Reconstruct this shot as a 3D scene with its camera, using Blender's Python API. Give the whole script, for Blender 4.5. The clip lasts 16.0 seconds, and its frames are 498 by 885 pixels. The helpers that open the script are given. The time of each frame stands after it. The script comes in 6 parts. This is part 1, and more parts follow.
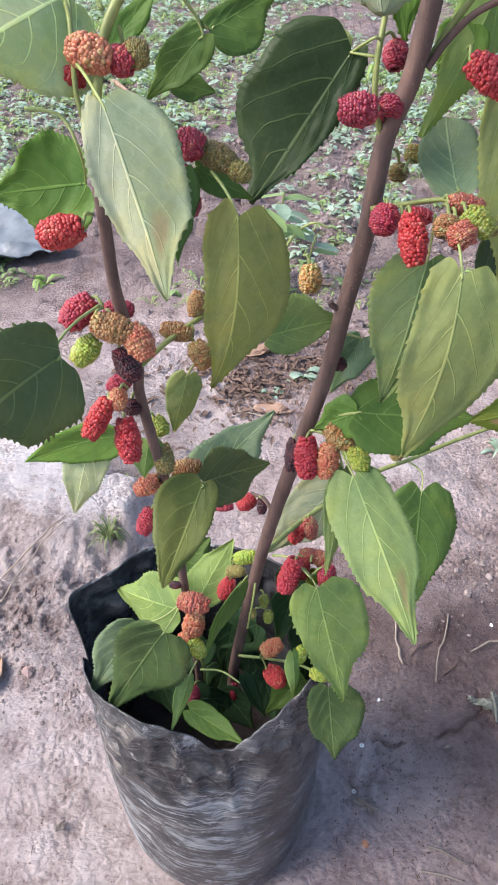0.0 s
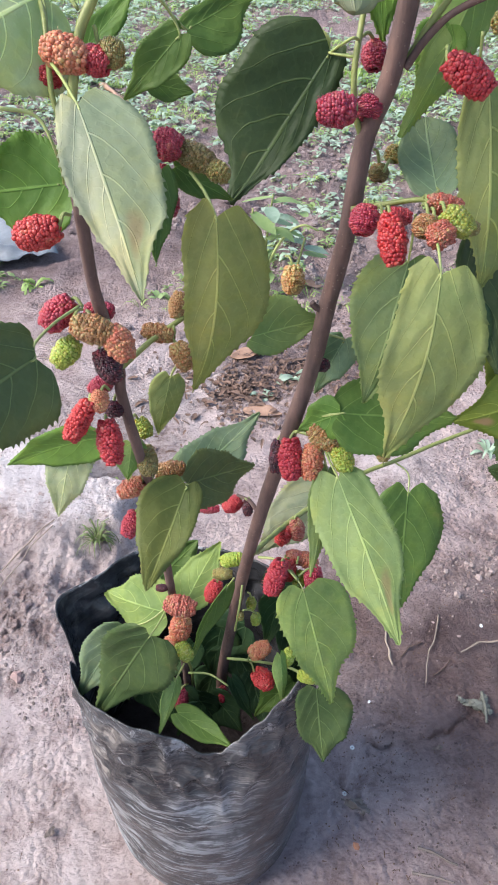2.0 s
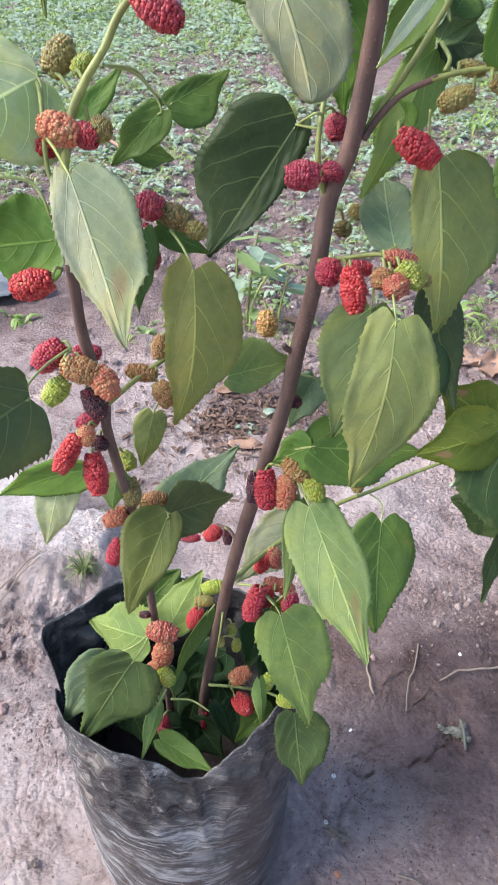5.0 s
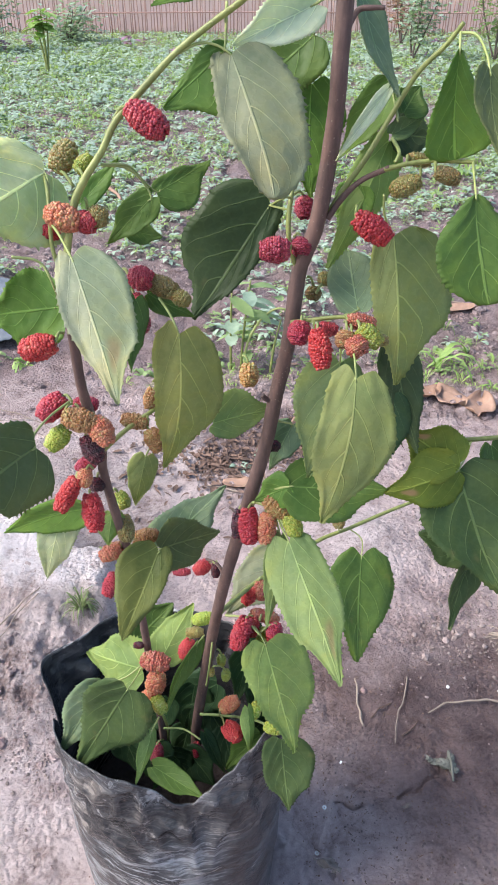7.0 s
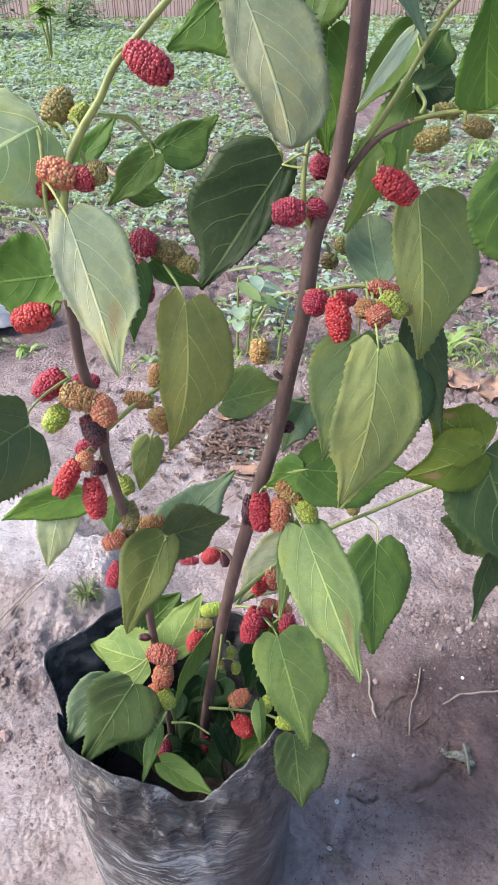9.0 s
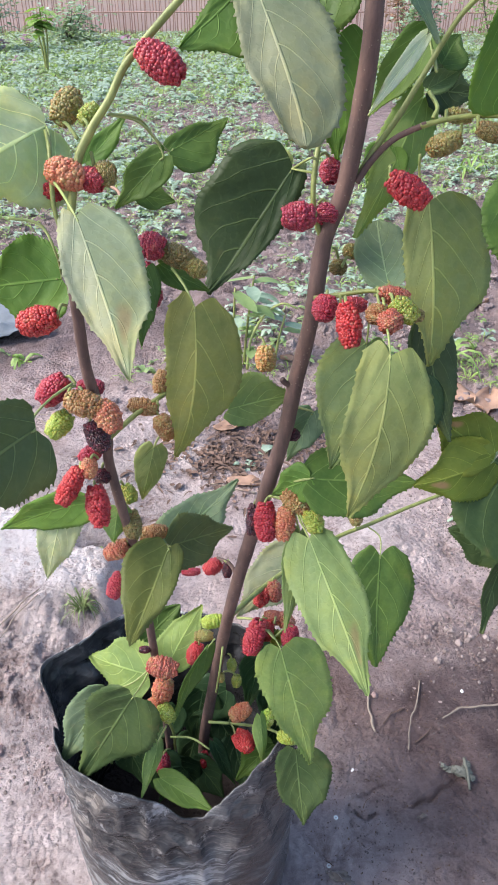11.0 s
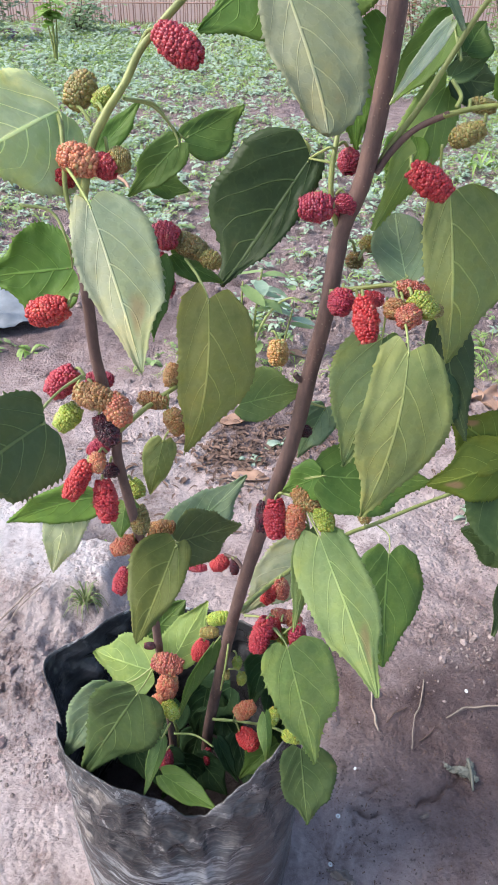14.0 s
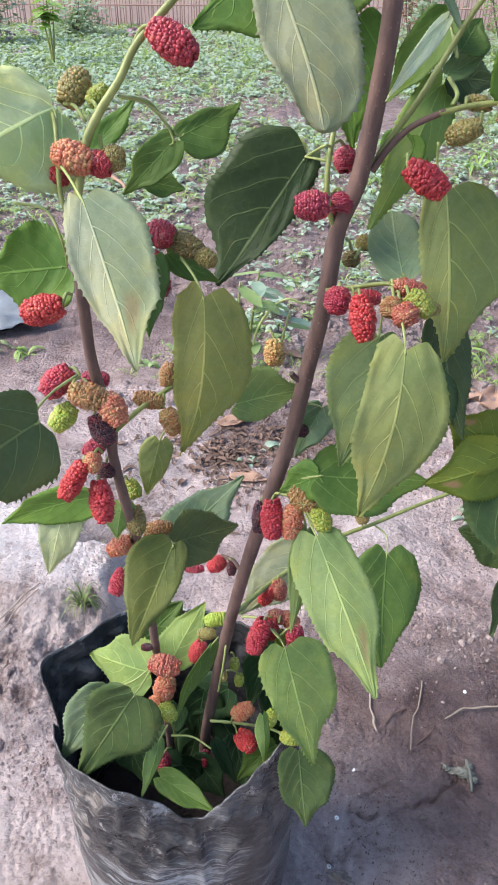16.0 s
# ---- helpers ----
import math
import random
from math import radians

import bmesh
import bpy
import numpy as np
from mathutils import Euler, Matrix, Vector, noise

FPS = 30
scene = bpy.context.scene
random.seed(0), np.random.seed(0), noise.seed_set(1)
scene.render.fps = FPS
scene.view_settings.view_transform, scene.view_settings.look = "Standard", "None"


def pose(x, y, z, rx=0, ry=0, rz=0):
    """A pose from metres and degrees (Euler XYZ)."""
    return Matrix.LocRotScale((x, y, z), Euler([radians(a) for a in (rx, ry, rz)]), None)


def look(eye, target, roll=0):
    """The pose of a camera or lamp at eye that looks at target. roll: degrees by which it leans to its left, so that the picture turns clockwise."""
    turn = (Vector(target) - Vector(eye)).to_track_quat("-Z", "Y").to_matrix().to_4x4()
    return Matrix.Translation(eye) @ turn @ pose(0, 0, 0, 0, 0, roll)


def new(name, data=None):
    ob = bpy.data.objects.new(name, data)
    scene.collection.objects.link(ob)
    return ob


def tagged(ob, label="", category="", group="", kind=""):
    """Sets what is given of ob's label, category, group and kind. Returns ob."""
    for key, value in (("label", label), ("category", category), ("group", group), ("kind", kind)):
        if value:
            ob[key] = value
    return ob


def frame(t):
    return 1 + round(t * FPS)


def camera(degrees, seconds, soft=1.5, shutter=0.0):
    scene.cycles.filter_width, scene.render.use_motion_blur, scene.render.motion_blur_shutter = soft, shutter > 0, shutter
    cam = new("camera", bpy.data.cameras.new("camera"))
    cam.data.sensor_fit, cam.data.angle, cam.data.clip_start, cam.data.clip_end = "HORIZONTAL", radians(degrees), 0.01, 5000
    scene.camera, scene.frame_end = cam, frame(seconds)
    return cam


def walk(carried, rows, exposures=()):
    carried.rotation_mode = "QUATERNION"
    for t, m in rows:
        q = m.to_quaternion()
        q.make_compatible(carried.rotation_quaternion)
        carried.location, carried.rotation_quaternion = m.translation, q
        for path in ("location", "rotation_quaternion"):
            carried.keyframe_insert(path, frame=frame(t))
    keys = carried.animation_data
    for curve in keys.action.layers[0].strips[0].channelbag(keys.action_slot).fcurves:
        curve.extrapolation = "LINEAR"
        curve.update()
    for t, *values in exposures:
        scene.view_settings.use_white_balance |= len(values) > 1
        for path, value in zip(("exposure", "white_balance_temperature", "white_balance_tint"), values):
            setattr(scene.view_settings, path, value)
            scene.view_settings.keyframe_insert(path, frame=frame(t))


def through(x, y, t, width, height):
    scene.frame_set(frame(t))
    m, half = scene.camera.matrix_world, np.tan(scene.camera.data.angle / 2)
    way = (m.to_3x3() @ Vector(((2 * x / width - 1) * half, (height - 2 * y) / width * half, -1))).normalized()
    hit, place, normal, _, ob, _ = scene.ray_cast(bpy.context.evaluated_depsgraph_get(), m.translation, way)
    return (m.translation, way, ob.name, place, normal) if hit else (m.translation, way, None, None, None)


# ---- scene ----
EXPOSURE = 1.12
cam = camera(39.32, 16.0, soft=1.7, shutter=0.6)
# seconds, eye, pitch, yaw, lean
ROWS = [
    (0, -0.1201, -0.4203, 0.9673, -40.13, 2.23, 0.66),
    (0.5, -0.1171, -0.4205, 0.9675, -40.13, 1.86, 0.60),
    (1, -0.1163, -0.4173, 0.9640, -40.38, 1.61, 0.57),
    (1.5, -0.1160, -0.4195, 0.9657, -39.86, 1.87, 0.72),
    (2, -0.1141, -0.4198, 0.9656, -39.89, 1.44, 0.51),
    (2.5, -0.1103, -0.4265, 0.9716, -39.25, 1.08, 0.33),
    (3, -0.1107, -0.4277, 0.9723, -39.17, 0.91, -0.03),
    (3.5, -0.1136, -0.4297, 0.9735, -39.10, 0.47, -0.36),
    (4, -0.1113, -0.4306, 0.9743, -38.83, 0.32, -0.37),
    (6.5, -0.0989, -0.4780, 1.0128, -34.41, -0.08, -0.17),
    (7, -0.0947, -0.4829, 1.0174, -34.13, -0.00, -0.00),
    (7.5, -0.0919, -0.4799, 1.0147, -34.47, -0.43, -0.06),
    (8, -0.0933, -0.4782, 1.0134, -34.49, -0.34, 0.05),
    (8.5, -0.0965, -0.4669, 1.0034, -35.04, 0.49, 0.45),
    (9, -0.0985, -0.4594, 0.9940, -35.01, 0.63, 0.60),
    (11.5, -0.1083, -0.4541, 0.9871, -33.95, -0.17, -0.11),
    (12, -0.1075, -0.4548, 0.9864, -34.06, 0.24, 0.04),
    (12.4, -0.1128, -0.4486, 0.9850, -34.28, 0.21, -0.74),
    (12.5, -0.1153, -0.4531, 0.9874, -34.51, -1.28, -1.35),
    (12.6, -0.1148, -0.4504, 0.9862, -34.43, -0.61, -1.16),
    (12.7, -0.1141, -0.4471, 0.9847, -34.22, 0.22, -0.93),
    (13, -0.1141, -0.4471, 0.9847, -34.34, 0.20, -0.93),
    (13.5, -0.1113, -0.4492, 0.9848, -34.24, 0.22, -0.62),
    (14, -0.1125, -0.4462, 0.9829, -34.51, 0.28, -0.69),
    (14.5, -0.1104, -0.4449, 0.9819, -34.61, 0.24, -0.49),
    (15, -0.1113, -0.4469, 0.9823, -34.27, 0.37, -0.37),
    (15.5, -0.1087, -0.4445, 0.9793, -34.42, -0.10, -0.39),
    (16, -0.1115, -0.4450, 0.9807, -34.38, 0.09, -0.65),
]


def aim(x, y, z, pitch, yaw, lean):
    p, w = radians(pitch), radians(yaw)
    ahead = Vector((-math.sin(w) * math.cos(p), math.cos(w) * math.cos(p), math.sin(p)))
    return look((x, y, z), Vector((x, y, z)) + ahead, -lean)


walk(cam, [(t, aim(*row)) for t, *row in ROWS], [(0, EXPOSURE)])

# ---------------------------------------------------------------- world and light
SUN_EL, SUN_AZ = 44.0, 262.0          # degrees; azimuth from +y towards +x
world = bpy.data.worlds.new("overcast_sky")
world.use_nodes = True
scene.world = world
_nt = world.node_tree
_sky = _nt.nodes.new("ShaderNodeTexSky")
_sky.sky_type, _sky.sun_disc = "NISHITA", False
_sky.sun_elevation, _sky.sun_rotation = radians(SUN_EL), radians(SUN_AZ)
_sky.air_density, _sky.dust_density, _sky.ozone_density = 0.95, 1.9, 1.1
_bg = _nt.nodes["Background"]
_nt.links.new(_sky.outputs[0], _bg.inputs[0])
_bg.inputs[1].default_value = 0.15
sun_data = bpy.data.lights.new("sun", "SUN")
sun_data.energy, sun_data.angle, sun_data.color = 2.6, radians(34), (1.0, 0.935, 0.895)
sun = new("sun", sun_data)
_d = Vector((math.sin(radians(SUN_AZ)) * math.cos(radians(SUN_EL)), math.cos(radians(SUN_AZ)) * math.cos(radians(SUN_EL)), math.sin(radians(SUN_EL))))
sun.matrix_world = look(_d * 20, (0, 0, 0))


# ---------------------------------------------------------------- node helpers
def mat(name):
    m = bpy.data.materials.new(name)
    m.use_nodes = True
    return m, m.node_tree, m.node_tree.nodes["Principled BSDF"]


def put(nt, sock, v):
    if hasattr(v, "is_output"):
        nt.links.new(v, sock)
    elif isinstance(v, tuple) and len(v) == 3 and len(sock.default_value) == 4:
        sock.default_value = (*v, 1)
    else:
        sock.default_value = v


def calc(nt, op, a, b=0.0, c=0.0):
    n = nt.nodes.new("ShaderNodeMath")
    n.operation = op
    for i, v in enumerate((a, b, c)):
        put(nt, n.inputs[i], v)
    return n.outputs[0]


def mixc(nt, f, a, b, mode="MIX"):
    n = nt.nodes.new("ShaderNodeMix")
    n.data_type, n.blend_type = "RGBA", mode
    put(nt, n.inputs[0], f), put(nt, n.inputs[6], a), put(nt, n.inputs[7], b)
    return n.outputs[2]


def step(nt, x, lo, hi, a=0.0, b=1.0):
    n = nt.nodes.new("ShaderNodeMapRange")
    n.interpolation_type = "SMOOTHSTEP"
    for i, v in enumerate((x, lo, hi, a, b)):
        put(nt, n.inputs[i], v)
    return n.outputs[0]


def fuzz(nt, scale, detail=4.0, rough=0.6, stretch=(1, 1, 1), space="Object", kind="noise"):
    tc = nt.nodes.new("ShaderNodeTexCoord")
    mp = nt.nodes.new("ShaderNodeMapping")
    mp.inputs["Scale"].default_value = stretch
    nt.links.new(tc.outputs[space], mp.inputs[0])
    if kind == "noise":
        n = nt.nodes.new("ShaderNodeTexNoise")
        n.inputs["Detail"].default_value, n.inputs["Roughness"].default_value = detail, rough
    else:
        n = nt.nodes.new("ShaderNodeTexVoronoi")
    n.inputs["Scale"].default_value = scale
    nt.links.new(mp.outputs[0], n.inputs["Vector"])
    return n.outputs[0]


def ramp(nt, f, *stops):
    n = nt.nodes.new("ShaderNodeValToRGB")
    e = n.color_ramp.elements
    while len(e) < len(stops):
        e.new(0.5)
    for el, (p, c) in zip(e, stops):
        el.position, el.color = p, (*c, 1)
    put(nt, n.inputs[0], f)
    return n.outputs[0]


def bump(nt, bsdf, h, strength=0.4, dist=0.002):
    n = nt.nodes.new("ShaderNodeBump")
    n.inputs["Strength"].default_value, n.inputs["Distance"].default_value = strength, dist
    nt.links.new(h, n.inputs["Height"])
    nt.links.new(n.outputs[0], bsdf.inputs["Normal"])
    return n.outputs[0]


# ---------------------------------------------------------------- materials
def leaf_material(name, gain, vein, sat, gloss, glow, vein_lift):
    """Leaf side with midrib, side veins, blotches and some light passing through; its hue comes from the object's own colour."""
    m, nt, p = mat(name)
    info = nt.nodes.new("ShaderNodeObjectInfo")
    uv = nt.nodes.new("ShaderNodeUVMap")
    sep = nt.nodes.new("ShaderNodeSeparateXYZ")
    nt.links.new(uv.outputs[0], sep.inputs[0])
    side = calc(nt, "SUBTRACT", sep.outputs[0], 0.5)
    across = calc(nt, "MULTIPLY", calc(nt, "ABSOLUTE", side), 2.0)
    along = sep.outputs[1]
    mid = step(nt, across, calc(nt, "MULTIPLY_ADD", along, 0.018, 0.008), calc(nt, "MULTIPLY_ADD", along, 0.04, 0.030), 1.0, 0.0)
    wob = calc(nt, "MULTIPLY", fuzz(nt, 42, 2, 0.5), 0.075)
    s = calc(nt, "SUBTRACT", along, calc(nt, "MULTIPLY", calc(nt, "POWER", across, 1.3), 0.50))
    s = calc(nt, "ADD", calc(nt, "ADD", s, wob), calc(nt, "MULTIPLY", calc(nt, "SIGN", side), 0.03))
    saw = calc(nt, "ABSOLUTE", calc(nt, "SUBTRACT", calc(nt, "FRACT", calc(nt, "MULTIPLY", s, 4.4)), 0.5))
    thick = calc(nt, "MULTIPLY_ADD", across, 0.022, 0.452)
    lat = step(nt, saw, thick, calc(nt, "ADD", thick, 0.03))
    lat = calc(nt, "MULTIPLY", lat, step(nt, across, 0.6, 1.0, 1.0, 0.15))
    cell = fuzz(nt, 300, kind="cell")
    fine = step(nt, cell, 0.5, 0.75)
    veins = calc(nt, "MAXIMUM", mid, calc(nt, "MAXIMUM", lat, calc(nt, "MULTIPLY", fine, 0.10)))
    base = mixc(nt, 1.0, info.outputs["Color"], (gain, gain, gain * sat), "MULTIPLY")
    cloud = fuzz(nt, 38, 5, 0.65)
    base = mixc(nt, step(nt, cloud, 0.38, 0.72, 0.0, 0.6), base, mixc(nt, 1.0, base, (1.32, 1.22, 0.92), "MULTIPLY"))
    base = mixc(nt, step(nt, fuzz(nt, 150, 4, 0.7), 0.32, 0.74, 0.0, 0.35), base, mixc(nt, 1.0, base, (0.68, 0.74, 0.72), "MULTIPLY"))
    rnd = calc(nt, "MULTIPLY_ADD", info.outputs["Random"], 0.3, 0.85)
    hsv = nt.nodes.new("ShaderNodeHueSaturation")
    put(nt, hsv.inputs["Value"], rnd), put(nt, hsv.inputs["Color"], base)
    pale = mixc(nt, 1.0, mixc(nt, 1.0, hsv.outputs[0], (1.55, 1.45, 1.5), "MULTIPLY"), vein, "ADD")
    col = mixc(nt, calc(nt, "MULTIPLY", veins, vein_lift), hsv.outputs[0], pale)
    edge = calc(nt, "MULTIPLY_ADD", along, 0.16, calc(nt, "MULTIPLY", across, 0.06))
    patch = calc(nt, "ADD", fuzz(nt, 26, 4, 0.65), calc(nt, "ADD", edge, calc(nt, "MULTIPLY_ADD", info.outputs["Random"], 0.16, -0.16)))
    col = mixc(nt, step(nt, patch, 0.52, 0.78, 0.0, 0.6), col, mixc(nt, 1.0, col, (1.32, 1.10, 0.74), "MULTIPLY"))
    col = mixc(nt, step(nt, patch, 0.34, 0.50, 0.55, 0.0), col, mixc(nt, 1.0, col, (0.62, 0.76, 0.72), "MULTIPLY"))
    # one half of the blade darkened, painting the shade of a folded leaf
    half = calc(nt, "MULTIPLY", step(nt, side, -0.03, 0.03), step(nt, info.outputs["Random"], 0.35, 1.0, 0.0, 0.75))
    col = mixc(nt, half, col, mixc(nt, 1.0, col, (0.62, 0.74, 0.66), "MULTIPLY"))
    rust = step(nt, fuzz(nt, 21, 3, 0.7), 0.57, 0.76, 0.0, 0.55)
    col = mixc(nt, rust, col, (0.34, 0.24, 0.10))
    du = calc(nt, "SUBTRACT", sep.outputs[0], 0.66)
    dv = calc(nt, "SUBTRACT", along, 0.70)
    ring = calc(nt, "SQRT", calc(nt, "ADD", calc(nt, "MULTIPLY", du, du), calc(nt, "MULTIPLY", dv, dv)))
    ring = calc(nt, "ADD", ring, calc(nt, "MULTIPLY_ADD", fuzz(nt, 60, 3, 0.6), 0.16, -0.08))
    spot = calc(nt, "MULTIPLY", step(nt, ring, 0.14, 0.05), calc(nt, "SUBTRACT", 1.0, info.outputs["Alpha"]))
    col = mixc(nt, spot, col, (0.36, 0.22, 0.12))
    put(nt, p.inputs["Base Color"], col)
    put(nt, p.inputs["Roughness"], step(nt, cloud, 0.3, 0.7, gloss, gloss + 0.18))
    p.inputs["Specular IOR Level"].default_value = 0.28
    h = calc(nt, "SUBTRACT", calc(nt, "MULTIPLY", cloud, 0.6), calc(nt, "MULTIPLY", veins, -0.8 if glow > 0.3 else 0.8))
    nrm = bump(nt, p, h, 0.55, 0.0015)
    tr = nt.nodes.new("ShaderNodeBsdfTranslucent")
    put(nt, tr.inputs[0], mixc(nt, 1.0, col, (1.2, 1.36, 0.88), "MULTIPLY"))
    nt.links.new(nrm, tr.inputs["Normal"])
    mx = nt.nodes.new("ShaderNodeMixShader")
    mx.inputs[0].default_value = glow
    nt.links.new(p.outputs[0], mx.inputs[1]), nt.links.new(tr.outputs[0], mx.inputs[2])
    nt.links.new(mx.outputs[0], nt.nodes["Material Output"].inputs[0])
    return m


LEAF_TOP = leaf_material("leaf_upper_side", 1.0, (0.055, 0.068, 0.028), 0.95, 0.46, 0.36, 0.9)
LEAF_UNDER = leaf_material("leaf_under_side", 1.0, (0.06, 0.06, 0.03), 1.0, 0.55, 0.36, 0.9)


def bark_material(name, dark, light, rough=0.75):
    m, nt, p = mat(name)
    n = fuzz(nt, 90, 6, 0.7, (1, 1, 0.25))
    big = fuzz(nt, 22, 3, 0.6)
    col = ramp(nt, n, (0.3, dark), (0.7, light))
    col = mixc(nt, step(nt, big, 0.5, 0.7, 0, 0.5), col, mixc(nt, 1.0, col, (1.5, 1.35, 1.2), "MULTIPLY"))
    spot = calc(nt, "MULTIPLY", step(nt, fuzz(nt, 340, kind="cell"), 0.10, 0.2, 0.35, 0.0), step(nt, big, 0.45, 0.6))
    put(nt, p.inputs["Base Color"], mixc(nt, spot, col, (0.42, 0.34, 0.26)))
    p.inputs["Roughness"].default_value = rough
    bump(nt, p, calc(nt, "ADD", n, spot), 0.6, 0.0015)
    return m


BARK = bark_material("brown_bark", (0.055, 0.034, 0.030), (0.16, 0.098, 0.082))
GREEN_WOOD = bark_material("green_shoot", (0.12, 0.145, 0.035), (0.26, 0.30, 0.09), 0.5)
STALK = bark_material("leaf_stalk", (0.20, 0.26, 0.07), (0.33, 0.38, 0.14), 0.5)


def berry_material(name, a, b, tip, shine=0.36):
    m, nt, p = mat(name)
    geo = nt.nodes.new("ShaderNodeNewGeometry")
    info = nt.nodes.new("ShaderNodeObjectInfo")
    n = fuzz(nt, 2.6, 3, 0.6)
    f = calc(nt, "ADD", calc(nt, "MULTIPLY", geo.outputs["Random Per Island"], 0.50), calc(nt, "MULTIPLY_ADD", n, 1.5, -0.45))
    col = ramp(nt, f, (0.2, a), (0.75, b), (0.97, tip))
    hsv = nt.nodes.new("ShaderNodeHueSaturation")
    put(nt, hsv.inputs["Value"], calc(nt, "MULTIPLY_ADD", info.outputs["Random"], 0.4, 0.8))
    put(nt, hsv.inputs["Hue"], calc(nt, "MULTIPLY_ADD", info.outputs["Random"], 0.02, 0.49))
    put(nt, hsv.inputs["Color"], col)
    put(nt, p.inputs["Base Color"], hsv.outputs[0])
    p.inputs["Roughness"].default_value = shine
    p.inputs["Subsurface Weight"].default_value = 0.55
    p.inputs["Subsurface Radius"].default_value = (0.004, 0.0015, 0.001)
    p.inputs["Subsurface Scale"].default_value = 0.4
    bump(nt, p, fuzz(nt, 900, 2, 0.6), 0.2, 0.0004)
    return m


BERRY = {
    "red": berry_material("ripening_red", (0.26, 0.010, 0.026), (0.36, 0.026, 0.042), (0.41, 0.085, 0.07), 0.42),
    "crimson": berry_material("crimson_red", (0.20, 0.012, 0.030), (0.33, 0.030, 0.055), (0.40, 0.10, 0.085)),
    "orange": berry_material("orange_red", (0.35, 0.08, 0.05), (0.40, 0.155, 0.085), (0.41, 0.26, 0.11), 0.42),
    "ochre": berry_material("ochre", (0.27, 0.125, 0.045), (0.32, 0.19, 0.07), (0.36, 0.30, 0.12), 0.45),
    "olive": berry_material("olive_brown", (0.15, 0.13, 0.035), (0.24, 0.18, 0.055), (0.30, 0.29, 0.10), 0.45),
    "green": berry_material("unripe_green", (0.20, 0.25, 0.03), (0.31, 0.36, 0.055), (0.38, 0.40, 0.14), 0.45),
    "purple": berry_material("dark_purple", (0.022, 0.006, 0.012), (0.07, 0.01, 0.018), (0.16, 0.015, 0.025), 0.25),
}


def bag_material(name, rub):
    """Thin black plastic: dark film with pale scuffs that run round it, fine scratches and sharp crinkles."""
    m, nt, p = mat(name)
    tc = nt.nodes.new("ShaderNodeTexCoord")
    sp = nt.nodes.new("ShaderNodeSeparateXYZ")
    nt.links.new(tc.outputs["Object"], sp.inputs[0])
    x, y, z = sp.outputs
    round_ = calc(nt, "MULTIPLY", calc(nt, "ARCTAN2", calc(nt, "ADD", x, 0.181), calc(nt, "SUBTRACT", -0.010, y)), 0.125)
    sway = calc(nt, "MULTIPLY_ADD", fuzz(nt, 5, 2, 0.5), 0.09, -0.045)
    level = calc(nt, "ADD", calc(nt, "ADD", z, sway), calc(nt, "MULTIPLY", round_, 0.16))

    def streak(along, up, detail, rough, lean=0.0):
        cb = nt.nodes.new("ShaderNodeCombineXYZ")
        put(nt, cb.inputs[0], calc(nt, "MULTIPLY", round_, along))
        put(nt, cb.inputs[1], calc(nt, "MULTIPLY", calc(nt, "ADD", level, calc(nt, "MULTIPLY", round_, lean)), up))
        n = nt.nodes.new("ShaderNodeTexNoise")
        n.inputs["Scale"].default_value, n.inputs["Detail"].default_value, n.inputs["Roughness"].default_value = 1.0, detail, rough
        nt.links.new(cb.outputs[0], n.inputs["Vector"])
        return n.outputs[0]

    band = streak(9, 42, 6, 0.66)
    thin = streak(22, 230, 6, 0.76, 0.12)
    hair = streak(26, 420, 3, 0.6, -0.25)
    cloud = fuzz(nt, 11, 6, 0.66)
    scrape = fuzz(nt, 46, 7, 0.74, (1.0, 1.0, 0.55))
    high = step(nt, z, 0.20, 0.30)
    # scuffs strongest on the left: that side's light and sheen painted in
    lit_side = step(nt, x, -0.07, -0.20, 0.22 * rub, rub)
    scuff = calc(nt, "MULTIPLY", step(nt, band, 0.43, 0.60), step(nt, thin, 0.38, 0.58, 0.25, 1.0))
    lines = calc(nt, "MULTIPLY", step(nt, thin, 0.51, 0.60), step(nt, cloud, 0.38, 0.58, 0.2, 0.95))
    hairs = calc(nt, "MULTIPLY", step(nt, hair, 0.57, 0.68), 0.3)
    scratch = calc(nt, "MULTIPLY", calc(nt, "MULTIPLY", step(nt, scrape, 0.52, 0.64), step(nt, cloud, 0.42, 0.58)), high)
    worn = step(nt, fuzz(nt, 28, 7, 0.72, (1, 1, 1.8)), 0.36, 0.56, 0.2, 1.0)
    dust = calc(nt, "MULTIPLY", worn, calc(nt, "MAXIMUM", calc(nt, "MULTIPLY", scuff, step(nt, cloud, 0.34, 0.60, 0.3, 1.0)), calc(nt, "MAXIMUM", lines, hairs)))
    dust = calc(nt, "ADD", calc(nt, "MULTIPLY", dust, calc(nt, "SUBTRACT", 1.0, calc(nt, "MULTIPLY", high, 0.6))), calc(nt, "MULTIPLY", scratch, 1.0))
    dust = calc(nt, "MINIMUM", calc(nt, "MULTIPLY", dust, lit_side), 1.0)
    clay = calc(nt, "MULTIPLY", step(nt, fuzz(nt, 7, 3, 0.6, (1, 1, 3.0)), 0.46, 0.60), step(nt, z, 0.16, 0.24))
    pale = mixc(nt, clay, (0.47, 0.48, 0.50), (0.48, 0.42, 0.37))
    film = mixc(nt, step(nt, cloud, 0.35, 0.65), (0.018, 0.019, 0.022), (0.062, 0.063, 0.069))
    put(nt, p.inputs["Base Color"], mixc(nt, calc(nt, "MULTIPLY", dust, 0.95), film, pale))
    put(nt, p.inputs["Roughness"], step(nt, dust, 0.05, 0.6, 0.19, 0.58))
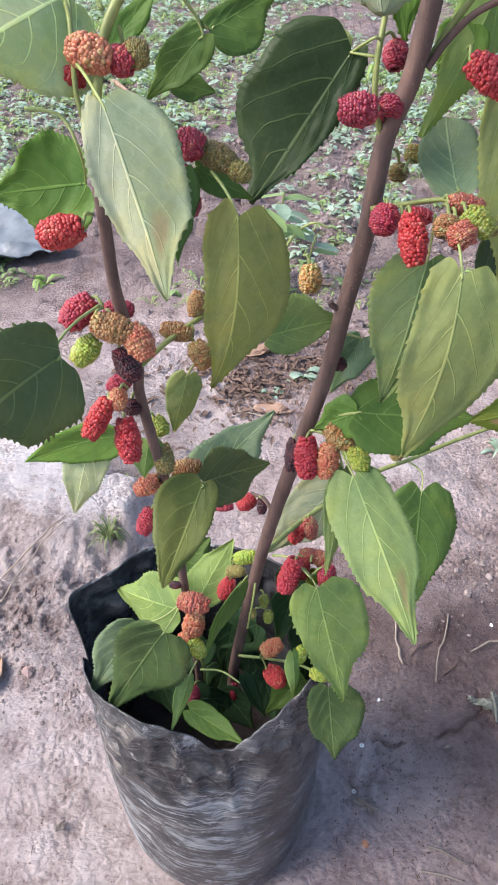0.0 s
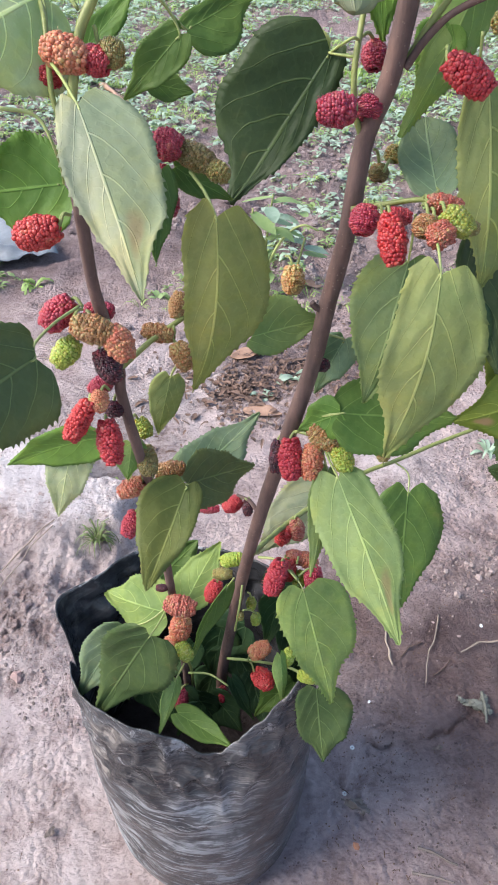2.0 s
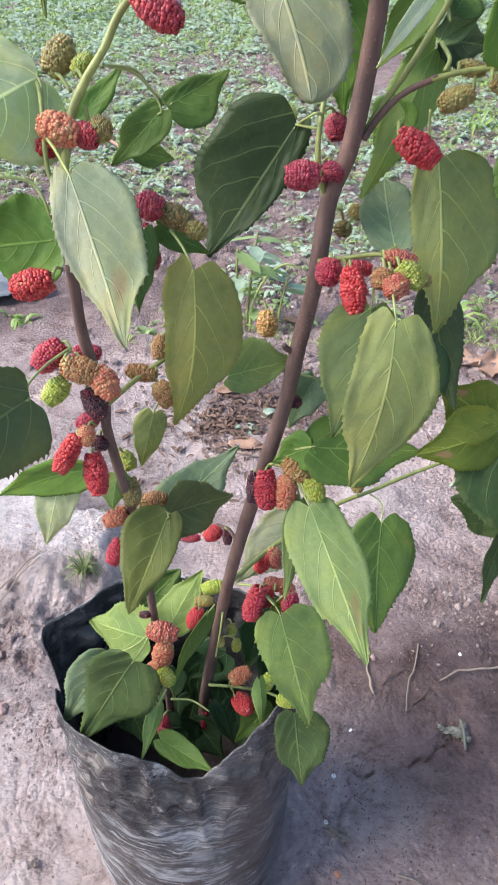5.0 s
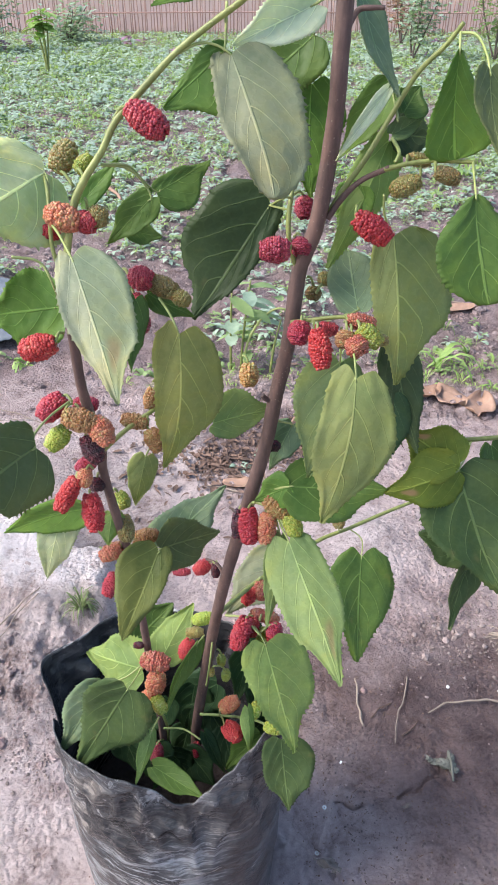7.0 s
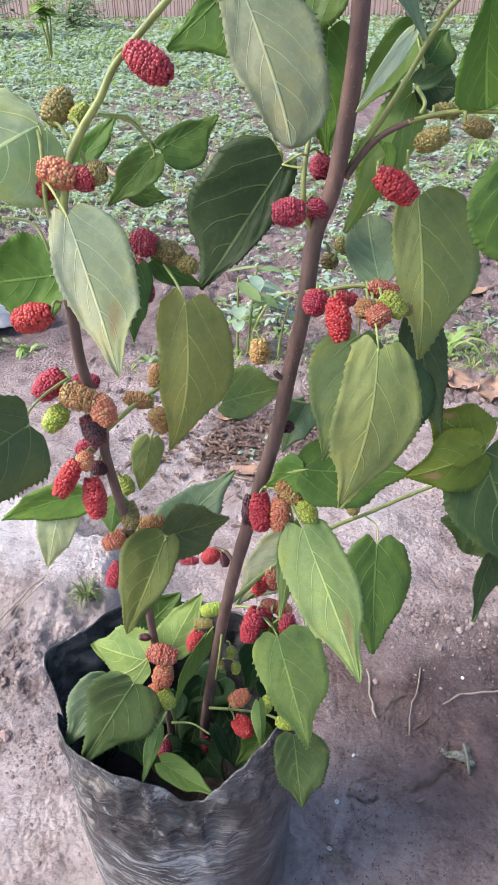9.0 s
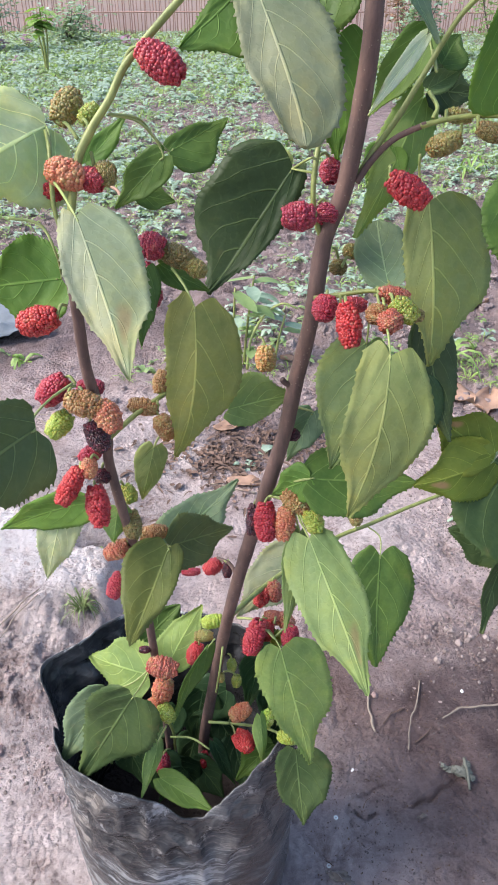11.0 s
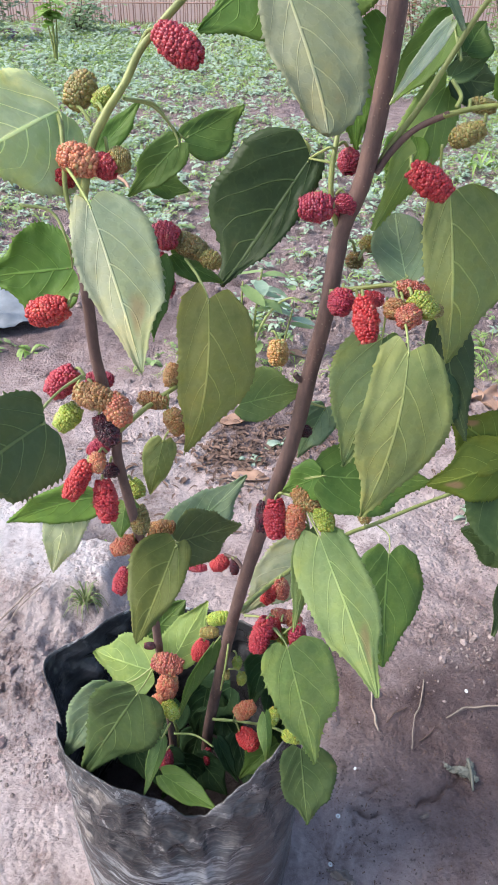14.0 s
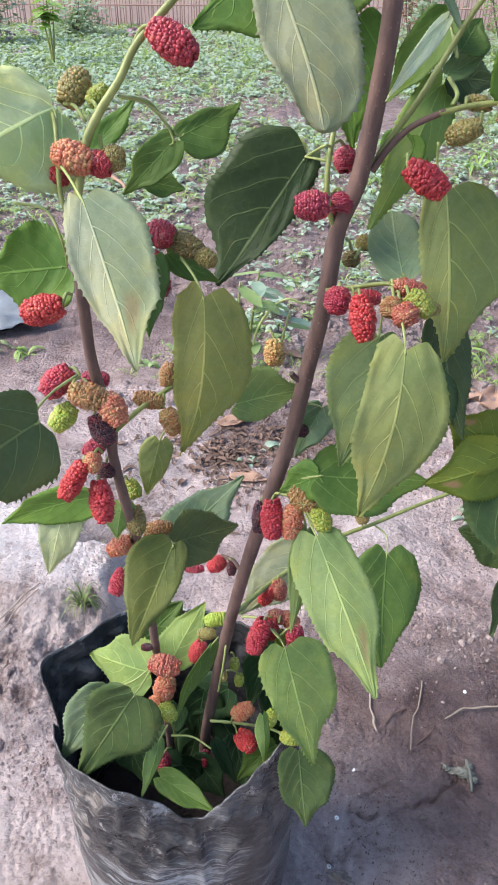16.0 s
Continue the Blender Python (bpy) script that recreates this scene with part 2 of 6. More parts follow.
    p.inputs["Specular IOR Level"].default_value = 0.36
    fold = calc(nt, "ABSOLUTE", calc(nt, "SUBTRACT", fuzz(nt, 22, 3, 0.5), 0.5))
    small = calc(nt, "ABSOLUTE", calc(nt, "SUBTRACT", fuzz(nt, 60, 2, 0.5, (1, 1, 1.6)), 0.5))
    h = calc(nt, "ADD", calc(nt, "MULTIPLY", thin, 0.10), calc(nt, "ADD", calc(nt, "MULTIPLY", fold, calc(nt, "MULTIPLY_ADD", high, -1.6, -0.5)), calc(nt, "MULTIPLY", small, calc(nt, "MULTIPLY_ADD", high, -0.4, -0.15))))
    bump(nt, p, h, 0.25 + 0.65 * rub, 0.008)
    return m


BAG = bag_material("dusty_black_plastic", 1.0)
BAG_INSIDE = bag_material("clean_black_plastic", 0.15)


def soil_material(name="trodden_soil", tone=1.0):
    """Dry trodden mud: pale crust, darker patches of damp and painted shade, grit."""
    m, nt, p = mat(name)
    big = fuzz(nt, 2.3, 4, 0.6)
    mid = fuzz(nt, 14, 6, 0.68)
    fine = fuzz(nt, 120, 6, 0.7)
    grain = fuzz(nt, 520, 4, 0.75)
    grit = fuzz(nt, 240, 3, 0.6, kind="cell")
    shade = calc(nt, "ADD", calc(nt, "MULTIPLY", mid, 0.58), calc(nt, "ADD", calc(nt, "MULTIPLY", fine, 0.27), calc(nt, "MULTIPLY", grain, 0.15)))
    col = ramp(nt, shade, (0.37, (0.28 * tone, 0.20 * tone, 0.183 * tone)), (0.495, (0.565 * tone, 0.447 * tone, 0.428 * tone)), (0.61, (0.74 * tone, 0.61 * tone, 0.585 * tone)))
    col = mixc(nt, step(nt, big, 0.45, 0.65, 0.0, 0.5), col, mixc(nt, 1.0, col, (0.74, 0.70, 0.735), "MULTIPLY"))
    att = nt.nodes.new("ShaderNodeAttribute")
    att.attribute_name = "damp_shaded"
    wet_shade = mixc(nt, step(nt, fuzz(nt, 5, 5, 0.65), 0.40, 0.62), (0.235, 0.208, 0.218), (0.37, 0.318, 0.308))
    col = mixc(nt, att.outputs["Fac"], col, mixc(nt, 1.0, col, wet_shade, "MULTIPLY"))
    crust = nt.nodes.new("ShaderNodeAttribute")
    crust.attribute_name = "crust"
    chalk = calc(nt, "MULTIPLY", crust.outputs["Fac"], step(nt, calc(nt, "ADD", calc(nt, "MULTIPLY", mid, 0.6), calc(nt, "MULTIPLY", fine, 0.4)), 0.36, 0.56, 0.15, 1.0))
    col = mixc(nt, chalk, col, mixc(nt, 0.80, col, (0.92, 0.86, 0.855)))
    col = mixc(nt, step(nt, grit, 0.16, 0.05, 0.0, 0.35), col, mixc(nt, 1.0, col, (1.45, 1.4, 1.4), "MULTIPLY"))
    # small hollows, with the shade inside them painted as darker soil
    shaded_pits = calc(nt, "MAXIMUM", calc(nt, "MULTIPLY", step(nt, fuzz(nt, 64, 5, 0.72), 0.365, 0.315), 0.8), calc(nt, "MULTIPLY", step(nt, fuzz(nt, 200, 3, 0.7), 0.36, 0.30), 0.6))
    put(nt, p.inputs["Base Color"], mixc(nt, shaded_pits, col, mixc(nt, 1.0, col, (0.42, 0.39, 0.39), "MULTIPLY")))
    put(nt, p.inputs["Roughness"], step(nt, att.outputs["Fac"], 0.3, 1.0, 0.93, 0.74))
    p.inputs["Specular IOR Level"].default_value = 0.25
    crumb = fuzz(nt, 110, kind="cell")
    loose = step(nt, fuzz(nt, 6, 4, 0.6), 0.44, 0.60)
    h = calc(nt, "ADD", calc(nt, "MULTIPLY", mid, 1.1), calc(nt, "ADD", calc(nt, "MULTIPLY", fine, 0.75), calc(nt, "MULTIPLY", grain, 0.30)))
    h = calc(nt, "SUBTRACT", h, calc(nt, "MULTIPLY", calc(nt, "MULTIPLY", crumb, loose), 0.6))
    bump(nt, p, calc(nt, "SUBTRACT", h, calc(nt, "MULTIPLY", shaded_pits, 0.3)), 1.0, 0.024)
    return m


SOIL = soil_material()


def plain_material(name, a, b, scale=60.0, rough=0.8, stretch=(1, 1, 1), lift=0.3, through=0.0):
    m, nt, p = mat(name)
    n = fuzz(nt, scale, 5, 0.65, stretch)
    info = nt.nodes.new("ShaderNodeObjectInfo")
    geo = nt.nodes.new("ShaderNodeNewGeometry")
    r = calc(nt, "ADD", calc(nt, "MULTIPLY", info.outputs["Random"], 0.35), calc(nt, "MULTIPLY", geo.outputs["Random Per Island"], 0.5))
    col = ramp(nt, calc(nt, "ADD", calc(nt, "MULTIPLY", n, 0.6), calc(nt, "MULTIPLY", r, 0.55)), (0.25, a), (0.8, b))
    put(nt, p.inputs["Base Color"], col)
    p.inputs["Roughness"].default_value = rough
    nrm = bump(nt, p, n, lift, 0.002)
    if through:
        tr = nt.nodes.new("ShaderNodeBsdfTranslucent")
        put(nt, tr.inputs[0], mixc(nt, 1.0, col, (1.2, 1.4, 0.6), "MULTIPLY"))
        mx = nt.nodes.new("ShaderNodeMixShader")
        mx.inputs[0].default_value = through
        nt.links.new(p.outputs[0], mx.inputs[1]), nt.links.new(tr.outputs[0], mx.inputs[2])
        nt.links.new(mx.outputs[0], nt.nodes["Material Output"].inputs[0])
    return m


PEBBLE = plain_material("grey_pebble", (0.15, 0.115, 0.105), (0.32, 0.26, 0.24), 120)
PALE_STONE = plain_material("pale_stone", (0.17, 0.13, 0.12), (0.31, 0.25, 0.235), 90, 0.85, (1, 1, 1), 0.5)
WITHERED = plain_material("withered_grey_leaf", (0.10, 0.10, 0.08), (0.24, 0.24, 0.19), 150)
WHITE_STONE = plain_material("white_bead", (0.75, 0.75, 0.74), (0.85, 0.85, 0.84), 80, 0.5)
DULL_BRICK = plain_material("dull_brick", (0.22, 0.14, 0.125), (0.36, 0.25, 0.23), 120)
RED_STONE = plain_material("brick_chip", (0.40, 0.16, 0.08), (0.55, 0.26, 0.15), 150)
DRY_LEAF = plain_material("dry_brown_leaf", (0.20, 0.11, 0.07), (0.46, 0.30, 0.22), 60, 0.7, through=0.15)
LITTER = plain_material("dark_leaf_litter", (0.06, 0.038, 0.03), (0.24, 0.15, 0.11), 80, 0.85)
STRAW = plain_material("dry_straw", (0.19, 0.145, 0.11), (0.40, 0.33, 0.265), 120, 0.75)
GREY_STICK = plain_material("weathered_stick", (0.11, 0.085, 0.072), (0.26, 0.21, 0.18), 150, 0.85)
SHEET = plain_material("grey_plastic_sheet", (0.09, 0.10, 0.115), (0.25, 0.28, 0.30), 25, 0.42, (1, 1, 1), 0.6)
WEED = plain_material("weed_leaf", (0.19, 0.28, 0.11), (0.33, 0.43, 0.19), 40, 0.6, through=0.3)
# bluish weed, also lightened to carry the haze over the far field
WEED_BLUE = plain_material("bluish_weed_leaf", (0.17, 0.26, 0.185), (0.46, 0.56, 0.455), 40, 0.55, through=0.25)
GRASS = plain_material("grass_blade", (0.16, 0.28, 0.06), (0.40, 0.52, 0.18), 60, 0.55, through=0.3)
OLIVE_GRASS = plain_material("olive_grass_blade", (0.09, 0.13, 0.045), (0.24, 0.29, 0.11), 60, 0.55, through=0.2)
PURPLE_WEED = plain_material("purple_weed_leaf", (0.20, 0.10, 0.17), (0.36, 0.22, 0.31), 40, 0.6, through=0.2)
REED = plain_material("dry_reed", (0.36, 0.21, 0.17), (0.62, 0.43, 0.37), 40, 0.85, (1, 1, 0.1))
# plain far wall, its pale pink standing in for distant haze
HAZE_WALL = plain_material("pale_hazy_wall", (0.58, 0.44, 0.40), (0.74, 0.60, 0.56), 3, 0.9)


# ---------------------------------------------------------------- mesh helpers
def finish(ob, bm, material, smooth=True):
    me = bpy.data.meshes.new(ob if isinstance(ob, str) else "mesh")
    bm.to_mesh(me)
    bm.free()
    for q in me.polygons:
        q.use_smooth = smooth
    for mm in (material if isinstance(material, (list, tuple)) else [material]):
        me.materials.append(mm)
    return me


def part(name, bm, material, parent, label="", smooth=True):
    ob = new(name, finish(name, bm, material, smooth) if isinstance(bm, bmesh.types.BMesh) else bm)
    if parent is not None:
        ob.parent = parent
        ob.matrix_parent_inverse = Matrix.Translation(-parent.location)
    if label:
        tagged(ob, label)
    return ob


def spline(pts, n=8):
    """Smooth line of points through pts."""
    P = [Vector(p) for p in pts]
    if len(P) < 3:
        return [P[0].lerp(P[-1], i / n) for i in range(n + 1)]
    P = [P[0] * 2 - P[1]] + P + [P[-1] * 2 - P[-2]]
    out = []
    for i in range(1, len(P) - 2):
        a, b, c, d = P[i - 1:i + 3]
        for k in range(n):
            t = k / n
            out.append(0.5 * (2 * b + (c - a) * t + (2 * a - 5 * b + 4 * c - d) * t * t + (3 * b - a - 3 * c + d) * t ** 3))
    out.append(P[-2])
    return out


def tube(bm, pts, r0, r1, sides=8, lumpy=0.0, seed=0, n=8, flat=1.0):
    """Tapered tube along a smooth line, with closed ends."""
    L = spline(pts, n)
    rng = random.Random(seed)
    rings, ref = [], Vector((0.31, 0.2, 0.93))
    for i, p in enumerate(L):
        t = (L[min(i + 1, len(L) - 1)] - L[max(i - 1, 0)]).normalized()
        x = t.cross(ref).normalized()
        y = t.cross(x)
        k = i / (len(L) - 1)
        r = r0 + (r1 - r0) * k
        r *= 1 + lumpy * (noise.noise(p * 60 + Vector((seed, 0, 0))) + 0.6 * noise.noise(p * 160))
        rings.append([bm.verts.new(p + (x * math.cos(a) + y * math.sin(a) * flat) * r) for a in [2 * math.pi * j / sides for j in range(sides)]])
    for a, b in zip(rings, rings[1:]):
        for j in range(sides):
            bm.faces.new((a[j], a[(j + 1) % sides], b[(j + 1) % sides], b[j]))
    bm.faces.new(rings[0][::-1]), bm.faces.new(rings[-1])
    return bm


_unit = bmesh.new()
bmesh.ops.create_icosphere(_unit, subdivisions=1, radius=0.5)
ICO_V = [v.co.copy() for v in _unit.verts]
ICO_F = [[v.index for v in f.verts] for f in _unit.faces]
_unit.free()
_unit = bmesh.new()
bmesh.ops.create_icosphere(_unit, subdivisions=2, radius=1.0)
BALL_V = [v.co.copy() for v in _unit.verts]
BALL_F = [[v.index for v in f.verts] for f in _unit.faces]
_unit.free()


def lump(bm, V, F, m, jitter=0.0, rng=None):
    vs = []
    for c in V:
        q = m @ c
        if jitter:
            q += Vector((rng.uniform(-1, 1), rng.uniform(-1, 1), rng.uniform(-1, 1))) * jitter
        vs.append(bm.verts.new(q))
    for f in F:
        bm.faces.new([vs[k] for k in f])


def stone(bm, centre, size, seed, squash=0.7):
    rng = random.Random(seed)
    m = Matrix.LocRotScale(centre, Euler((rng.random() * 0.5, rng.random() * 0.5, rng.random() * 6)), (size, size * rng.uniform(0.65, 1), size * squash))
    lump(bm, ICO_V, ICO_F, m, size * 0.09, rng)


# ---------------------------------------------------------------- the plant's parts
TONES = {  # leaf hues, by age and side; some also hold light or shade
    # white, glow and bright: glare and shining-through light put into the hue
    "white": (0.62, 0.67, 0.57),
    # silver and blue: the sky's sheen on the blade is painted in
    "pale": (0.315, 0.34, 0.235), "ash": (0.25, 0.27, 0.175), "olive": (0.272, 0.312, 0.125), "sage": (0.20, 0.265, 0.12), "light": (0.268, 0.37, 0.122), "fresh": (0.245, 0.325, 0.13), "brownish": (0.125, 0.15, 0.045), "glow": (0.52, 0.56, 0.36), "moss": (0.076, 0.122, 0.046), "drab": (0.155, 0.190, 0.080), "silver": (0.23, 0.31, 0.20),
    # dark and shade: leaves away from the light, darkened by hue
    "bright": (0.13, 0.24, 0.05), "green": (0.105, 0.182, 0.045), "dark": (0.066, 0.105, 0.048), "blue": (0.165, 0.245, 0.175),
    # deep: shade low among the leaves, put into the colour
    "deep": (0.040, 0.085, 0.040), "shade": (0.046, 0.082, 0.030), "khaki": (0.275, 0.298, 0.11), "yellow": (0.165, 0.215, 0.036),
}
LEAF_LABEL = {
    "white": "leaf coloured whitish for light glancing off its blade",
    "shade": "leaf coloured dark green as turned from the light", "khaki": "yellowish olive hanging leaf",
    "drab": "dull grey-green drooping leaf", "silver": "blue-green leaf with pale veins and a painted silvery sheen",
    "ash": "blunt greyish leaf underside with pale blotches",
    "pale": "pale grey-green leaf underside with raised veins", "olive": "olive green hanging leaf with toothed edge",
    "sage": "dull sage green leaf with pale veins", "brownish": "olive brown curled leaf in shade", "glow": "leaf coloured pale for light shining through it", "fresh": "fresh green hanging leaf with a yellow patch", "light": "fresh light green toothed leaf", "moss": "moss green heart-shaped leaf with pale veins", "bright": "leaf coloured bright green for its backlight",
    "green": "mid green heart-shaped leaf", "dark": "leaf coloured dark green for shade", "blue": "bluish green glossy leaf with sky sheen in its hue",
    "deep": "leaf coloured deep green for the shade round it", "yellow": "yellowing leaf with a brown spot",
}


def leaf_mesh(length, width, sag, fold, wave, seed, belly=0.0, lop=0.0, bow=0.0):
    """Pointed heart-shaped blade with a toothed edge: an upper and an under sheet, closed at the rim. lop: how much wider its half towards +x is."""
    rng = random.Random(seed)
    nu, nv = 66, 8
    ph, thick = rng.uniform(0, 6), 0.00035
    top = []
    uvs = {}
    bm = bmesh.new()
    wide = abs(belly) or rng.uniform(0.25, 0.31)
    twist, heart = rng.uniform(-0.45, 0.45), rng.uniform(0.05, 0.10)
    hook = rng.uniform(-0.10, 0.10)
    bite = random.Random(seed + 9).uniform(0.030, 0.050)
    taper = random.Random(seed + 5).uniform(1.45, 2.0)
    blunt = (wide > 0.45 and abs(lop) < 0.4) or belly < 0
    if belly < 0:
        heart = 0.0

    def place(u, v):
        if u < wide and belly < 0:
            f = 0.05 + 0.95 * (u / wide) ** 0.9
        elif u < wide:
            f = max(0.0, 1 - ((wide - u) / (wide * 1.03)) ** 2.5) ** 0.5 * 0.62 + 0.38
        else:
            k = (u - wide) / (1 - wide)
            f = max(0.0, 1 - k ** 2.3) ** 0.6 if blunt else (1 - k ** taper) * (1 - 0.85 * max(0.0, k - 0.45) * (1 - k) * 4)
        half = width / 2 * (1 + (lop if v > 0 else -lop))
        x = v * f * half * (1 + 0.05 * math.sin(u * 11 + ph * 2 + 2 * (v > 0)))
        lobe = math.sin(math.pi / 2 * min(1, abs(v) / 0.72)) - 0.45 * max(0.0, abs(v) - 0.72) / 0.28
        y = u * length - heart * length * lobe * (1 - u) ** 7
        z = -4 * sag * length * u * (1 - u) + fold * abs(x) + wave * width * abs(v) ** 2 * math.sin(u * 9 + ph + (1.3 if v > 0 else 0)) * 0.5
        z += width * (0.055 * noise.noise(Vector((u * 2.6, v * 1.3, seed))) + 0.030 * noise.noise(Vector((u * 7, v * 3.5, seed + 3)))) * (0.3 + 0.7 * abs(v))
        z -= 0.10 * width * max(0.0, abs(v) - 0.7) ** 2 * 4 * (0.5 + 0.5 * math.sin(seed + (2 if v > 0 else 0)))
        x += hook * width * max(0.0, u - 0.6) ** 2 * 2.5 + bow * length * 4 * u * (1 - u)
        z += 0.017 * width * math.cos(27.65 * (u - 0.50 * abs(v) ** 1.3 + math.copysign(0.03, v))) * min(1, abs(v) * 3) * (1.1 - abs(v)) * f * (1 - u)
        t = twist * (u - 0.35)
        return Vector((x * math.cos(t) - z * math.sin(t) * 0.5, y, z + x * math.sin(t)))

    for i in range(nu + 1):
        u = i / nu
        row = []
        for j in range(-nv, nv + 1):
            v = j / nv
            p = place(u, v)
            if abs(j) == nv and 0 < i < nu:
                tooth = bite * (-0.35, 0.35, 1.0)[i % 3] * (0.35 + 1.1 * rng.random())
                p.x += math.copysign(tooth * width * (1 - 0.5 * u), v)
                p.y += tooth * length * 0.22
            w = bm.verts.new(p)
            uvs[w] = (v * 0.5 + 0.5, u)
            row.append(w)
        top.append(row)
    under = []
    for row in top:
        q = []
        for w in row:
            c = bm.verts.new(w.co - Vector((0, 0, thick)))
            uvs[c] = uvs[w]
            q.append(c)
        under.append(q)
    n = 2 * nv
    for i in range(nu):
        for j in range(n):
            bm.faces.new((top[i][j], top[i][j + 1], top[i + 1][j + 1], top[i + 1][j])).material_index = 0
            bm.faces.new((under[i + 1][j], under[i + 1][j + 1], under[i][j + 1], under[i][j])).material_index = 1
        for j, flip in ((0, False), (n, True)):
            f = (top[i][j], top[i + 1][j], under[i + 1][j], under[i][j])
            bm.faces.new(f[::-1] if flip else f).material_index = 1
    layer = bm.loops.layers.uv.new("blade")
    for f in bm.faces:
        for lp in f.loops:
            lp[layer].uv = uvs[lp.vert]
    return bm


_leaf_no = [0]


def leaf(base, tip, side, width, tone, sag=0.05, fold=0.12, wave=0.07, stalk=(), belly=0.0, spot=0.0, lop=0.0, bow=0.0):
    """A leaf from its base to its tip; side is the way across its blade, and the blade's top looks along side x axis."""
    _leaf_no[0] += 1
    base, tip, side = Vector(base), Vector(tip), Vector(side)
    y = (tip - base).normalized()
    x = (side - y * side.dot(y)).normalized()
    bm = leaf_mesh((tip - base).length, width, sag, fold, wave, _leaf_no[0] * 7, belly, lop, bow)
    m = Matrix((x, y, x.cross(y))).transposed().to_4x4()
    m.translation = base
    owner = plant
    ob = new("leaf", finish("leaf", bm, [LEAF_TOP, LEAF_UNDER]))
    ob.parent = owner
    ob.matrix_local = Matrix.Translation(-owner.location) @ m
    ob.color = (*TONES[tone], 1 - spot)
    tagged(ob, LEAF_LABEL[tone])
    if stalk:
        sb = tube(bmesh.new(), [Vector(p) for p in stalk] + [base, base + y * 0.003], 0.0009, 0.0005, 6)
        sb.transform(m.inverted())
        st = new("petiole", finish("petiole", sb, STALK))
        st.parent = ob
    return ob


def berry_mesh(ratio, count, seed, material):
    """A cluster of small drupelets wound round an egg shape 1 long, its stalk end at the origin, along +y."""
    rng = random.Random(seed)
    bm = bmesh.new()
    rad = 0.5 * ratio
    rows = 15 if ratio < 0.8 else 12
    for i in range(rows):
        t = (i + 0.5) / rows
        rr = rad * (0.80 + rng.uniform(-0.05, 0.05)) * math.sin(math.pi * (0.10 + 0.82 * t)) ** 0.55
        k = max(3, round(2 * math.pi * rr / (1.02 / rows)))
        for j in range(k):
            a = 2 * math.pi * (j + 0.5 * (i % 2) + rng.uniform(-0.32, 0.32)) / k
            y = t + rng.uniform(-0.025, 0.025)
            d = Vector((math.cos(a), 0.25 * (t - 0.45) * 2, math.sin(a)))
            c = Vector((math.cos(a) * rr, y, math.sin(a) * rr))
            s = 0.74 / rows * rng.uniform(0.8, 1.2)
            q = d.to_track_quat("Z", "Y")
            lump(bm, BALL_V, BALL_F, Matrix.LocRotScale(c, q, Vector((1, 1, rng.uniform(0.85, 1.15))) * s * 1.12))
            tip = c + d.normalized() * s * 1.12
            if rng.random() < 0.75:
                w = [bm.verts.new(tip + Vector((rng.uniform(-1, 1), rng.uniform(-1, 1), rng.uniform(-1, 1))) * 0.006) for _ in range(3)]
                w.append(bm.verts.new(tip + d * 0.055 + Vector((rng.uniform(-1, 1), rng.uniform(-1, 1), rng.uniform(-1, 1))) * 0.04))
                for f in ((0, 1, 3), (1, 2, 3), (2, 0, 3)):
                    bm.faces.new([w[g] for g in f])
    bmesh.ops.create_uvsphere(bm, u_segments=8, v_segments=6, radius=0.5, matrix=Matrix.LocRotScale((0, 0.5, 0), None, (ratio * 0.74, 0.90, ratio * 0.74)))
    return finish("berry", bm, material)


_berry_kinds = {}
BERRY_LABEL = {"red": "ripening bright red mulberry", "crimson": "dark crimson mulberry", "orange": "half-ripe orange-red mulberry", "ochre": "ochre unripe mulberry",
               "olive": "olive brown unripe mulberry", "green": "hard green unripe mulberry", "purple": "nearly ripe dark purple mulberry"}


def berry(top, end, thick, tone, root=None):
    """A fruit from its stalk end to its far end, with its stalk from root."""
    top, end = Vector(top), Vector(end)
    L = (end - top).length
    ratio = min((0.6, 0.75, 0.9, 1.05), key=lambda r: abs(r - thick / L))
    kind = (tone, ratio, int(L * 1e4) % 2)
    if kind not in _berry_kinds:
        _berry_kinds[kind] = berry_mesh(ratio, 62 if ratio < 0.8 else 50, len(_berry_kinds) + 3, BERRY[tone])
    y = (end - top).normalized()
    m = y.to_track_quat("Y", "Z").to_matrix().to_4x4() @ Matrix.Rotation(L * 4000, 4, "Y")
    m = Matrix.Translation(top) @ m @ Matrix.Diagonal((thick / ratio, L, thick / ratio, 1))
    ob = new("berry", _berry_kinds[kind])
    ob.parent = plant
    ob.matrix_local = Matrix.Translation(-plant.location) @ m
    tagged(ob, BERRY_LABEL[tone])
    if root:
        root = Vector(root)
        midp = (root + top) / 2 + Vector((0, 0, 0.003))
        sb = tube(bmesh.new(), [root, midp, top, top + y * L * 0.15], 0.0009, 0.0010, 6, n=4)
        sb.transform(m.inverted())
        st = new("pedicel", finish("pedicel", sb, STALK))
        st.parent = ob
    return ob


def stem(name, pts, r0, r1, material, label="", lumpy=0.08, sides=12):
    bm = tube(bmesh.new(), pts, r0, r1, sides, lumpy, len(pts), 10)
    return part(name, bm, material, plant, label)


plant = new("mulberry_plant")
plant.location = (-0.135, 0.0, 0.235)
tagged(plant, "young mulberry plant with ripening red berries growing in a black polybag", "plant")

